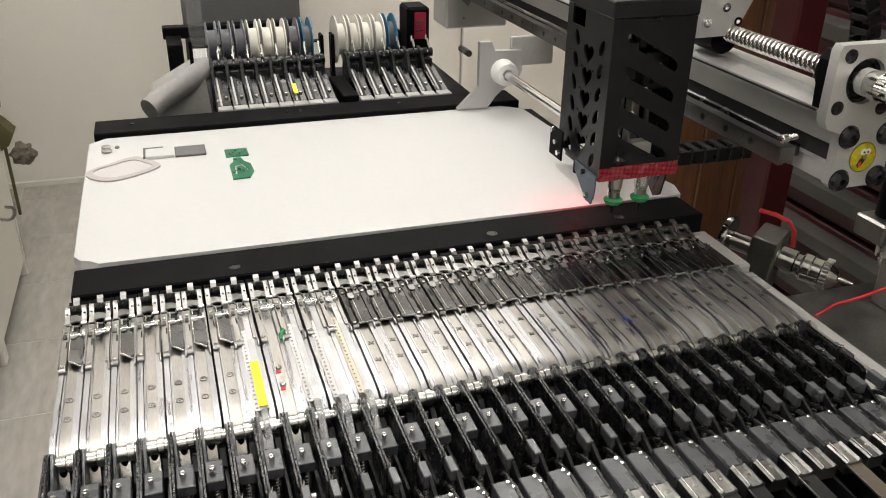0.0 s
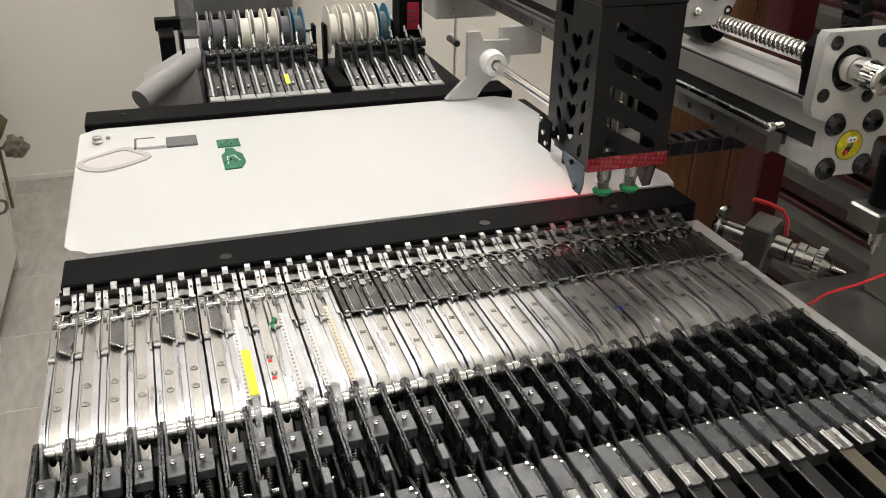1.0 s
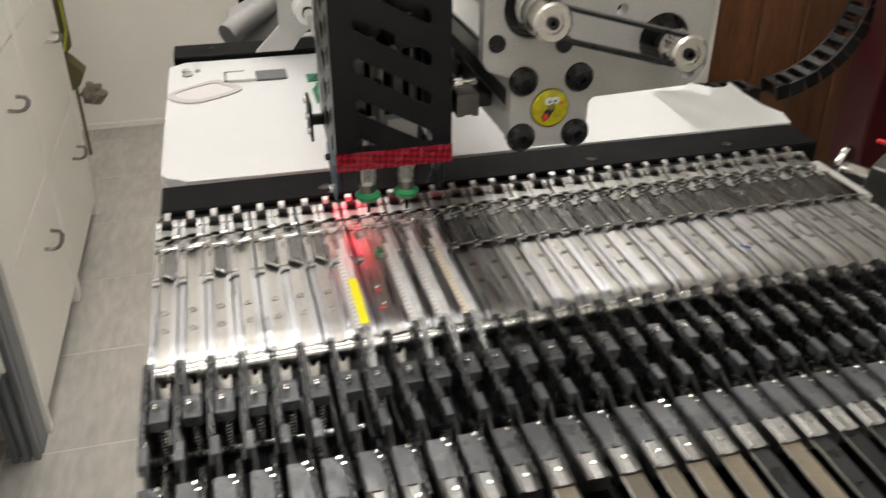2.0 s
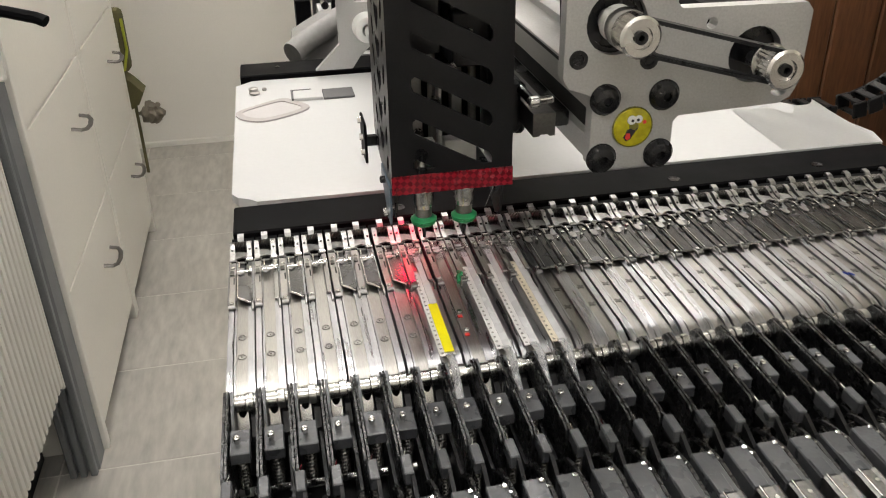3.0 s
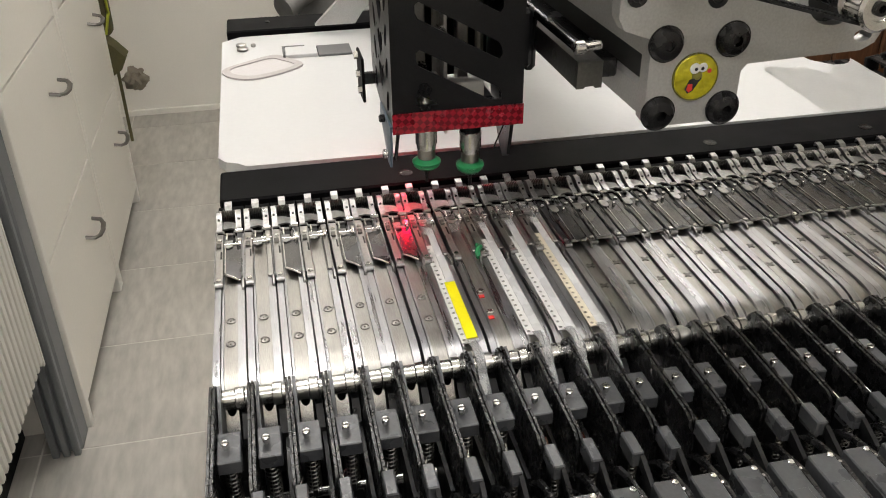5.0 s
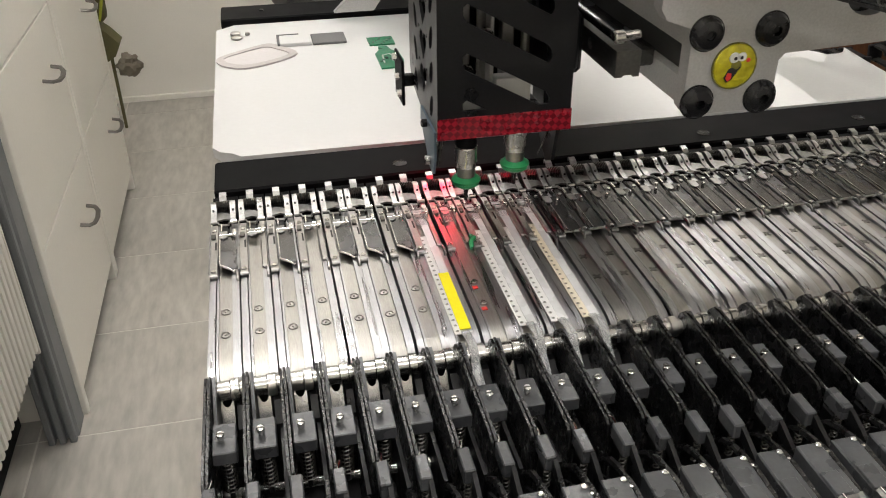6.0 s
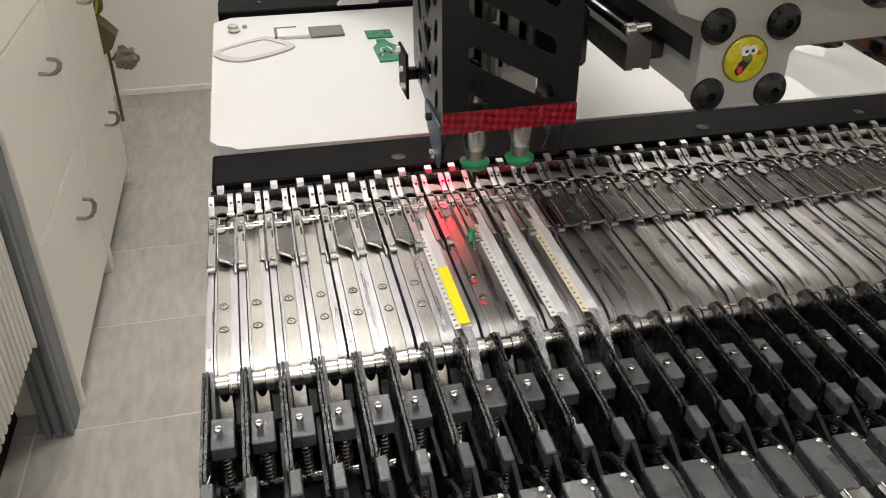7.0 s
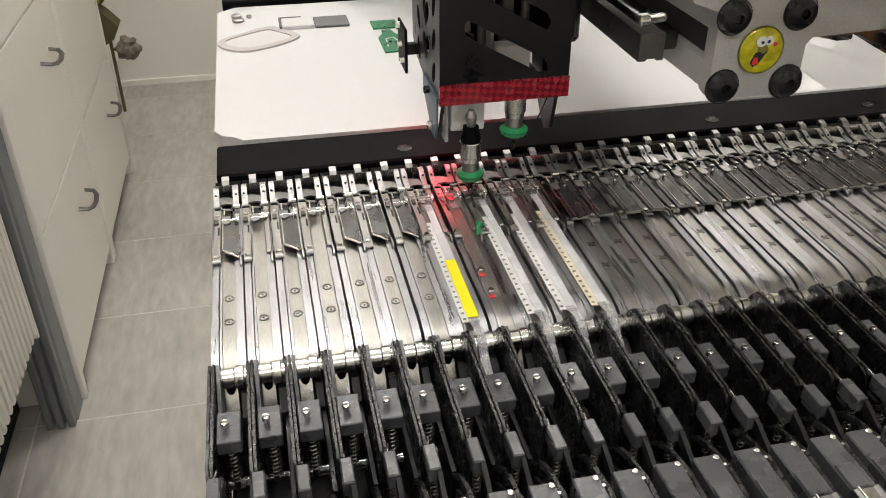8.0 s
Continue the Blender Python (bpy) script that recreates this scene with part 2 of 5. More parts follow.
def ring(cu, cv, r, n=12, rv=None, tilt=0.0):
    rv = r if rv is None else rv
    c, s = math.cos(tilt), math.sin(tilt)
    return [(cu + r * math.cos(a) * c - rv * math.sin(a) * s, cv + r * math.cos(a) * s + rv * math.sin(a) * c) for a in (6.2832 * i / n for i in range(n))]


def part(name, bm, mat, parent=None, label=""):
    me = bpy.data.meshes.new(name)
    bm.to_mesh(me)
    bm.free()
    me.materials.append(mat)
    me.shade_smooth()
    me.set_sharp_from_angle(angle=radians(32))
    ob = new(name, me)
    ob.parent = parent
    return tagged(ob, label)


def thing(name, label, category, group="", place=None):
    ob = new(name)
    ob.empty_display_size = 0.02
    if place is not None:
        ob.matrix_world = place
    return tagged(ob, label, category, group)


def B():
    return bmesh.new()


def structure(name, bm, mat, label):
    return tagged(part(name, bm, mat), label, kind="structure")


TOP = 0.82      # height of the feeder lanes
PITCH = 0.014   # width of one feeder


def smooth_loop(pts, k=4):
    """A closed round curve through the points."""
    n, out = len(pts), []
    for i in range(n):
        a, b, c, d = (Vector(pts[(i + j) % n]) for j in (-1, 0, 1, 2))
        for q in range(k):
            t = q / k
            v = 0.5 * (2 * b + (c - a) * t + (2 * a - 5 * b + 4 * c - d) * t * t + (3 * b - a - 3 * c + d) * t ** 3)
            out.append((v.x, v.y))
    return out

# ---- room ----
structure("floor", box(B(), -1.6, 3.2, -2.6, 2.85, -0.10, -0.0007), M_GROUT, "grey grouted floor under wood-look tiles")
structure("wall_north", box(B(), -1.6, 3.2, 2.555, 2.85, -0.006, 2.6), M_WALL, "warm white painted plaster wall")
structure("wall_south", box(B(), -1.6, 3.2, -2.75, -2.6, -0.006, 2.6), M_WALL, "warm white painted plaster wall")
structure("wall_west", box(B(), -0.86, -0.72, -2.6, 2.555, -0.006, 2.6), M_WALL, "warm white painted plaster wall")
structure("wall_east", box(B(), 2.4, 2.55, -2.6, 2.555, -0.006, 2.6), M_WALL, "warm white painted plaster wall")
structure("ceiling", box(B(), -1.6, 3.2, -2.75, 2.85, 2.6, 2.7), M_CEIL, "white painted ceiling")
structure("baseboard", box(B(), -0.72, 2.4, 2.543, 2.555, -0.006, 0.018, 0.002), M_WALL, "low warm white skirting at the wall")


def drawer_cabinet(y0, y1):
    """A tall cream cabinet with drawers; its front stands at x = -0.345."""
    c = thing("drawer_cabinet", "tall cream lacquered cabinet with four wide drawers on short legs", "cabinet", "cabinets along the wall")
    xf = -0.345
    # body coloured near-black so the drawer seams hold their shade
    part("body", box(B(), -0.70, xf - 0.0185, y0 + 0.004, y1 - 0.004, 0.07, 1.18), M_SHADEBLACK, c)
    part("side_panel", box(B(), -0.70, xf + 0.002, y0, y0 + 0.016, 0.0, 1.198, 0.0015), M_CABEDGE, c)
    part("side_panel", box(B(), -0.70, xf + 0.002, y1 - 0.016, y1, 0.0, 1.198, 0.0015), M_CABEDGE, c)
    part("top_panel", box(B(), -0.70, xf + 0.004, y0 - 0.002, y1 + 0.002, 1.1985, 1.216, 0.002), M_CABEDGE, c)
    part("plinth", box(B(), -0.68, xf - 0.03, y0 + 0.02, y1 - 0.02, 0.0, 0.068), M_SHADEBLACK, c)
    for z0, z1 in ((0.045, 0.3245), (0.3295, 0.6125), (0.6175, 0.9000), (0.9050, 1.188)):
        d = part("drawer", box(B(), xf - 0.018, xf, y0 + 0.018, y1 - 0.018, z0, z1 + 0.0005, 0.0006), M_CAB, c)
        ym, zh = (y0 + y1) / 2 + 0.085, z1 - 0.090
        b = tube(B(), [(xf - 0.001, ym - 0.040, zh), (xf + 0.016, ym - 0.039, zh - 0.003), (xf + 0.023, ym - 0.026, zh - 0.006), (xf + 0.025, ym, zh - 0.008),
                       (xf + 0.023, ym + 0.026, zh - 0.006), (xf + 0.016, ym + 0.039, zh - 0.003), (xf - 0.001, ym + 0.040, zh)], 0.0048, 8, 0.7)
        part("handle", b, M_HANDLE, d, "curved brushed nickel bow handle")
    return c


drawer_cabinet(0.985, 1.4525)
drawer_cabinet(1.4555, 1.900)

# painted steel post at the end of the cabinets
post = thing("steel_post", "blue-grey painted steel post with a grooved face beside the cabinet", "post")
part("core", box(B(), -0.398, -0.350, 0.926, 0.980, 0.0, 2.6, 0.004), M_POST, post)
for i in range(3):
    part("rib", box(B(), -0.399 + 0.0175 * i, -0.388 + 0.0175 * i, 0.914, 0.926, 0.0, 2.6, 0.0015), M_POST, post)
part("latch", tube(B(), [(-0.350, 0.924, 0.814), (-0.31, 0.918, 0.810), (-0.27, 0.910, 0.801), (-0.258, 0.907, 0.796)], 0.011, 10, 0.7), M_ANO, post, "black latch lever")
part("latch_plate", box(B(), -0.350, -0.325, 0.900, 0.913, 0.720, 0.770, 0.003), M_RADIATOR, post, "white latch plate")

# ribbed radiator
radiator = thing("radiator", "white enamelled panel radiator with vertical ribs on the wall", "radiator")
part("panel", box(B(), -0.42, -0.362, 0.10, 0.878, 0.222, 0.80, 0.004), M_RADIATOR, radiator)
for i in range(40):
    y = 0.868 - i * 0.019
    part("rib", box(B(), -0.3625, -0.353, y - 0.0060, y + 0.0060, 0.232, 0.785, 0.003, seg=2), M_RADIATOR, radiator)
part("end_sheet", box(B(), -0.42, -0.354, 0.878, 0.884, 0.220, 0.802, 0.001), M_RADIATOR, radiator)
for y in (0.25, 0.80):
    part("wall_bracket", box(B(), -0.4545, -0.42, y - 0.015, y + 0.015, 0.5, 0.53, 0.002), M_RADIATOR, radiator)

# added black sheet that stands for the shade in the niche behind the radiator
niche = thing("dark_board", "tall black sheet standing for the shade behind the radiator and the post", "board")
part("sheet", box(B(), -0.475, -0.455, 0.05, 0.980, 0.0, 1.6, 0.002), M_BASE, niche)

# bag hanging at the end of the cabinets
bag = thing("hanging_bag", "khaki and olive cloth bag hanging at the cabinet's end", "bag", place=pose(-0.010, -0.120, -0.008))
part("pouch", box(B(), -0.46, -0.322, 2.05, 2.11, 0.44, 0.60, 0.02, seg=3), M_OLIVE, bag)
part("piping", tube(B(), [(-0.44, 2.045, 0.455), (-0.38, 2.040, 0.448), (-0.335, 2.045, 0.452), (-0.322, 2.05, 0.50), (-0.322, 2.05, 0.58)], 0.004, 6), M_LIME, bag, "yellow-green piping")
part("flap", prism(B(), [(-0.44, 0.52), (-0.325, 0.42), (-0.30, 0.39), (-0.315, 0.36), (-0.34, 0.345), (-0.44, 0.35)], "y", 2.04, 2.10), M_OLIVE, bag)
part("strap", box(B(), -0.333, -0.326, 2.06, 2.07, 0.16, 0.36, 0.001), M_OLIVE, bag)
b = B()
bmesh.ops.create_icosphere(b, subdivisions=3, radius=0.029, matrix=Matrix.Translation((-0.292, 2.07, 0.325)))
for v in b.verts:
    v.co += v.normal * 0.016 * noise.noise(v.co * 90)
part("tassel", b, M_TAN, bag)

# added lamps out of view; form and places chosen to light the room
for x, y, w in ((0.55, 1.48, 0.75), (-0.25, 0.50, 0.60), (0.10, -1.05, 0.60)):
    lamp = thing("pendant_lamp", "added unseen lamp, a long white box with a glowing diffuser", "lamp", "pendant lamps")
    part("housing", box(B(), x - w, x + w, y - 0.05, y + 0.05, 2.36, 2.40, 0.004), M_SKYW, lamp)
    part("diffuser", box(B(), x - w + 0.01, x + w - 0.01, y - 0.10, y + 0.10, 2.30, 2.36, 0.01), M_LAMP, lamp)
    for d in (-0.5, 0.5):
        part("cord", cyl(B(), (x + d, y, 2.40), (x + d, y, 2.6), 0.003, n=8), M_SKYW, lamp)

# far furniture behind the machine
cup = thing("white_cupboard", "tall white cupboard with two plain doors", "cupboard")
part("carcass", box(B(), 0.365, 2.39, 1.65, 2.1, 0, 2.2), M_CABEDGE, cup)
for i in range(4):
    x = 0.369 + i * 0.42
    d = part("door", box(B(), x, x + 0.414, 1.63, 1.648, 0.05, 2.19, 0.002), M_CAB, cup)
    part("knob", lathe(B(), [(0, 0.005), (0.01, 0.006), (0.02, 0.012), (0.026, 0.009)], (x + 0.38, 1.63, 0.86), (0, -1, 0)), M_HANDLE, d)
unit = thing("shelving_unit", "dark grey shelving unit with black rails and boxes", "shelf", place=pose(-0.009, -0.100, 0))
part("back_panel", box(B(), 0.135, 0.38, 1.62, 1.66, 0, 1.5), M_SHELF, unit)
part("rail", box(B(), 0.09, 0.38, 1.59, 1.619, 0.692, 0.716, 0.002), M_ANO, unit)
part("upright", box(B(), 0.095, 0.125, 1.50, 1.589, 0.0, 0.70, 0.002), M_ANO, unit)
part("shelf_board", box(B(), 0.12, 0.38, 1.48, 1.62, 0.60, 0.615, 0.002), M_ANO, unit)
paper = thing("paper_stack", "stack of white papers on the dark shelf", "papers", place=pose(-0.009, -0.100, 0))
part("sheets", box(B(), 0.14, 0.19, 1.49, 1.60, 0.616, 0.672, 0.001), M_PAPER, paper)

# wooden door and red tool cabinet beyond the machine
wd = thing("wooden_door", "dark stained wooden plank door behind the machine", "door")
for i in range(6):
    part("plank", box(B(), 0.86 + i * 0.085, 0.942 + i * 0.085, 0.93, 0.96, 0.0, 1.28, 0.003), M_WOOD, wd)
part("frame_post", box(B(), 0.79, 0.855, 0.92, 0.97, 0.0, 1.30, 0.004), M_CABEDGE, wd, "cream door post")
tool = thing("tool_cabinet", "dark red tool cabinet with wide drawers and grey grips", "cabinet")
part("body", box(B(), 0.962, 1.42, -0.45, 0.66, 0.05, 1.12, 0.004), M_TOOLRED, tool)
part("corner_post", box(B(), 0.945, 0.985, 0.655, 0.70, 0.0, 1.12, 0.003), M_TOOLRED, tool)
for i in range(14):
    z = 0.10 + i * 0.072
    d = part("drawer", box(B(), 0.948, 0.962, -0.43, 0.64, z, z + 0.064, 0.002), M_TOOLRED, tool)
    part("grip", prism(B(), [(0.9475, z + 0.022), (0.928, z + 0.03), (0.926, z + 0.05), (0.9475, z + 0.056)], "y", -0.42, 0.63), M_TOOLGREY, d, "grey drawer grip")

# ---- machine bed ----
bed = thing("machine_bed", "black machine bed with anodised cross bars and dark frame", "machine")
part("frame", box(B(), 0.010, 0.47, 0.2055, 0.4955, 0.70, 0.8100), M_BASE, bed)
part("front_bar", box(B(), 0.001, 0.479, 0.1660, 0.2050, 0.798, 0.8195, 0.0012), M_ANO, bed)
part("back_bar", box(B(), 0.003, 0.455, 0.4962, 0.5390, 0.7700, 0.8215, 0.0012), M_ANO, bed)
part("feeder_table", box(B(), -0.0, 0.452, -0.25, 0.1660, 0.70, 0.742), M_BASE, bed)
part("leg", box(B(), 0.01, 0.06, 0.215, 0.265, 0.0, 0.70), M_BASE, bed)
part("leg", box(B(), 0.01, 0.06, 0.485, 0.535, 0.0, 0.70), M_BASE, bed)
part("leg", box(B(), 0.41, 0.46, 0.215, 0.265, 0.0, 0.70), M_BASE, bed)
part("leg", box(B(), 0.41, 0.46, 0.485, 0.535, 0.0, 0.70), M_BASE, bed)
part("leg", box(B(), 0.02, 0.07, -0.22, -0.17, 0.0, 0.70), M_BASE, bed)
part("leg", box(B(), 0.40, 0.45, -0.22, -0.17, 0.0, 0.70), M_BASE, bed)
for x in (0.107, 0.300, 0.409):
    part("counterbore", lathe(B(), [(0, 0.0042), (0.0003, 0.0042), (0.0003, 0.0034), (0.0001, 0.0032)], (x, 0.179, 0.8195), (0, 0, 1)), M_BLACKSTEEL, bed)
for x in (0.039, 0.195, 0.21, 0.32):
    part("bar_screw", lathe(B(), [(0, 0.0022), (0.001, 0.002)], (x, 0.519, 0.8215), (0, 0, 1), 10), M_BLACKSTEEL, bed)
part("right_rail", prism(B(), [(0.4535, 0.740), (0.4535, 0.802), (0.4600, 0.802), (0.4610, 0.794), (0.4690, 0.794), (0.4700, 0.802), (0.4780, 0.802), (0.4780, 0.740)], "y", -0.25, 0.096), M_ALU, bed, "grooved aluminium side rail")
part("end_block", box(B(), 0.4525, 0.478, 0.098, 0.160, 0.700, 0.808, 0.002), M_ALU, bed)

# white board
board = tagged(part("white_board", prism(B(), [(-0.001, 0.233), (0.0035, 0.2255), (0.011, 0.2218), (0.016, 0.2165), (0.10, 0.2155), (0.30, 0.2145), (0.488, 0.2140), (0.494, 0.234), (0.482, 0.29), (0.460, 0.32), (0.452, 0.48), (0.432, 0.4952), (0.014, 0.4952), (-0.001, 0.482)], "z", 0.8102, 0.8165), M_BOARD),
               "thin white lacquered work board with clipped corners", "board")


def creased_sheet():
    """A sheet with a ragged far edge, two soft folds and lifted corners."""
    b = B()
    nx, ny = 22, 14
    grid = []
    for j in range(ny + 1):
        v = j / ny
        row = []
        for i in range(nx + 1):
            u = i / nx
            far = 0.300 + 0.008 * math.sin(7.0 * u + 0.6) + 0.005 * math.sin(19.0 * u)
            x = 0.405 + 0.082 * u + 0.006 * v * (1 - u)
            y = 0.2155 + (far - 0.2155) * v
            z = 0.8167 + 0.0010 * max(0.0, math.sin(9.0 * u + 5.0 * v)) * v + 0.0030 * max(0.0, u - 0.72) * (0.4 + v) + 0.0010 * abs(math.sin(5.5 * (u + 0.5 * v))) * v
            row.append(b.verts.new((x, y, z)))
        grid.append(row)
    for j in range(ny):
        for i in range(nx):
            b.faces.new((grid[j][i], grid[j][i + 1], grid[j + 1][i + 1], grid[j + 1][i]))
    bmesh.ops.solidify(b, geom=b.faces[:], thickness=0.0002)
    return b


sheet = tagged(part("paper_sheet", creased_sheet(), M_SKYW), "creased white paper sheet lying on the board", "paper")

Z0 = 0.8166
ON_BOARD = pose(-0.003, -0.0185, 0)   # where the small things lie
pcb = thing("circuit_board", "small green circuit board with pale traces on the white board", "circuit board", "green boards", ON_BOARD)
part("substrate", prism(B(), [(0.125, 0.427), (0.146, 0.427), (0.146, 0.447), (0.125, 0.447)], "z", Z0, Z0 + 0.0012), M_PCB, pcb)
for i in range(6):
    part("pad", box(B(), 0.128 + 0.003 * i, 0.1295 + 0.003 * i, 0.431 + 0.004 * (i % 3), 0.434 + 0.004 * (i % 3), Z0 + 0.0012, Z0 + 0.0016), M_STEEL, pcb)
pcb2 = thing("circuit_board", "rounded green circuit board with pale traces on the white board", "circuit board", "green boards", ON_BOARD)
part("substrate", prism(B(), [(0.126, 0.369), (0.141, 0.370), (0.146, 0.385), (0.145, 0.404), (0.140, 0.412), (0.138, 0.422), (0.131, 0.422), (0.130, 0.412), (0.126, 0.404)], "z", Z0, Z0 + 0.0012), M_PCB, pcb2)
part("trace", tube(B(), [(0.130, 0.380, Z0 + 0.0014), (0.131, 0.398, Z0 + 0.0014), (0.137, 0.401, Z0 + 0.0014), (0.141, 0.388, Z0 + 0.0014)], 0.0006), M_LABELW, pcb2)
for i in range(4):
    part("chip", box(B(), 0.129 + 0.0035 * i, 0.131 + 0.0035 * i, 0.385 + 0.005 * (i % 2), 0.388 + 0.005 * (i % 2), Z0 + 0.0012, Z0 + 0.002), M_GREYPL, pcb2)
gk = thing("rubber_gasket", "flat grey rubber outline lying on the white board", "gasket", place=ON_BOARD)
ocut = [(0.003, 0.413), (0.010, 0.400), (0.026, 0.393), (0.050, 0.404), (0.066, 0.421), (0.055, 0.440), (0.043, 0.450), (0.022, 0.437), (0.006, 0.424)]
ocut = smooth_loop(ocut)
icut = [(0.032 + (u - 0.032) * 0.80, 0.421 + (v - 0.421) * 0.72) for u, v in ocut]
part("outline", holed_plate(B(), ocut, [icut], Matrix.Translation((0, 0, Z0)), 0.0014), M_GASKET, gk)
part("membrane", prism(B(), icut, "z", Z0, Z0 + 0.0006), M_GASKIN, gk, "pale grey inner sheet")
pad = thing("dark_pad", "dark grey rectangular pad on the white board", "pad", place=ON_BOARD)
part("pad_sheet", box(B(), 0.080, 0.108, 0.440, 0.466, Z0, Z0 + 0.002, 0.0005), M_GREYPAD, pad)
strip = thing("white_block", "white plastic block with a dark edge on the board", "block", place=ON_BOARD)
part("block_body", box(B(), 0.0535, 0.0795, 0.441, 0.464, Z0, Z0 + 0.003, 0.0005), M_BOARD, strip)
part("dark_edge", box(B(), 0.0515, 0.0533, 0.440, 0.464, Z0, Z0 + 0.0032), M_GREYPAD, strip)
part("dark_edge", box(B(), 0.0515, 0.0700, 0.4642, 0.466, Z0, Z0 + 0.0032), M_GREYPAD, strip)
for x, y, r in ((0.018, 0.484, 0.0045), (0.019, 0.472, 0.005), (0.028, 0.481, 0.0022)):
    nut = thing("loose_screw", "small loose steel screw on the white board", "screw", "loose screws", ON_BOARD)
    part("screw_head", lathe(B(), [(0, r * 0.8), (0.0008, r), (0.0018, r), (0.0026, r * 0.7)], (x, y, Z0), (0, 0, 1), 12), M_ALUDARK, nut)

# ---- tape feeders ----
def feeder(kind):
    """One feeder at the origin; the lane runs along y, its top at z = 0, the guide rod at y = 0. kind: 'angled', 'open', 'plain', 'narrow'."""
    f = thing("tape_feeder", {"angled": "steel tape feeder with slanted dark cover and black plastic arm", "open": "steel tape feeder with open channel and black plastic arm",
                              "plain": "steel tape feeder with straight dark cover and black plastic arm", "narrow": "steel tape feeder carrying tape, with black plastic arm"}[kind],
              "tape feeder", "feeder row")
    W = 0.0136
    prof = lambda dz, y1=0.1262: [(y1, dz), (0.019, dz), (0.018, dz - 0.00002), (0.013, dz - 0.0004), (0.0085, dz - 0.0013), (0.0050, dz - 0.0028), (0.0042, dz - 0.0040), (0.0040, -0.03), (y1, -0.03)]
    part("lane_rail", prism(B(), prof(0.0), "x", 0.0003, 0.0032), M_LANE, f)
    part("lane_rail", prism(B(), prof(0.0), "x", 0.0104, W), M_LANE, f)
    part("inner_rib", prism(B(), prof(-0.0004), "x", 0.0036, 0.0045), M_LANE, f)
    part("channel", prism(B(), prof(-0.0014), "x", 0.0046, 0.0103), M_CHANNEL, f)
    part("body", box(B(), 0.0005, W - 0.0002, 0.03, 0.162, -0.075, -0.0302), M_ANO, f)
    ys = (0.049, 0.032) if kind in ("angled", "open") else (0.058, 0.040)
    if kind == "plain":
        for y in ys:
            plus = [(0.0074 + r * math.cos(a), y + r * math.sin(a)) for a, r in ((0.3927 * k, 0.0022 if k % 4 in (1, 2) else 0.0011) for k in range(16))]
            part("lane_mark", prism(B(), plus, "z", -0.0014, -0.0011), M_SPRING, f)
    elif kind != "narrow":
        for y in ys:
            part("lane_screw", lathe(B(), [(0, 0.0021), (0.0005, 0.0021), (0.0007, 0.0017), (0.0002, 0.0014), (0.0002, 0.0006), (0.0008, 0.0004)], (0.0074, y, -0.0014), (0, 0, 1), 14), M_ALUDARK, f)
    # hinged covers
    part("side_cover", box(B(), 0.0002, 0.0042, 0.0755, 0.1240, 0.0003, 0.0014, 0.0004), M_SHIELD if kind == "plain" else M_ALUDARK, f)
    part("cover_screw", lathe(B(), [(0, 0.0012), (0.0007, 0.0011), (0.0007, 0.0005)], (0.0022, 0.0790, 0.0014), (0, 0, 1), 10), M_STEEL, f)
    part("cover_screw", lathe(B(), [(0, 0.0011), (0.0007, 0.0010), (0.0007, 0.0005)], (0.0022, 0.1170, 0.0014), (0, 0, 1), 10), M_STEEL, f)
    # a slot's shade, laid on the cover as a near-black bar
    part("cover_slot", box(B(), 0.0026, 0.0034, 0.099, 0.106, 0.0014, 0.0016), M_SHADEBLACK, f)
    part("hinge_knuckle", cyl(B(), (0.0004, 0.0752, 0.0010), (0.0040, 0.0752, 0.0010), 0.0012, n=10), M_CLIP, f)
    if kind in ("angled",):
        part("cover_plate", prism(B(), [(0.0050, 0.0840), (0.0115, 0.0785), (0.0126, 0.0800), (0.0126, 0.1095), (0.0050, 0.1095)], "z", 0.0012, 0.0020), M_COVER, f)
        part("cover_lip", tube(B(), [(0.0050, 0.0838, 0.0018), (0.0085, 0.0808, 0.0018), (0.0117, 0.0782, 0.0012), (0.0128, 0.0782, -0.001)], 0.0006), M_STEEL, f)
        part("cover_edge", box(B(), 0.0048, 0.0053, 0.084, 0.1100, 0.0012, 0.0026), M_STEEL, f)
    elif kind == "plain":
        part("cover_plate", box(B(), 0.0046, 0.0134, 0.0785, 0.1150, 0.0010, 0.0018, 0.0003), M_SHIELD, f)
        part("cover_lip", cyl(B(), (0.0046, 0.0780, 0.0014), (0.0134, 0.0780, 0.0014), 0.0007, n=8), M_CLIP, f)
        part("cover_edge", box(B(), 0.0066, 0.0069, 0.079, 0.1145, 0.0018, 0.0022), M_STEEL, f)
    else:
        part("side_cover", box(B(), 0.0105, 0.0133, 0.080, 0.1240, 0.0003, 0.0014, 0.0004), M_ALUDARK, f)
        part("cross_bar", cyl(B(), (0.0042, 0.1155, 0.0014), (0.0133, 0.1155, 0.0014), 0.0007, n=8), M_STEEL, f)
        if kind == "narrow":
            part("cover_plate", box(B(), 0.0043, 0.0104, 0.100, 0.1235, 0.0016, 0.0022, 0.0003), M_CLEAR, f)
    part("end_hook", tube(B(), [(0.0129, 0.079, 0.0012), (0.0131, 0.0750, 0.0020), (0.0131, 0.0722, 0.0010), (0.0131, 0.0714, -0.002)], 0.0008), M_CLIP, f)
    part("hinge_bar", tube(B(), [(0.0002, 0.1252, 0.0020), (0.0040, 0.1252, 0.0020), (0.0045, 0.1228, 0.0020), (0.0092, 0.1220, 0.0020), (0.0096, 0.1252, 0.0020), (0.0135, 0.1252, 0.0020)], 0.0006), M_CLIP, f)
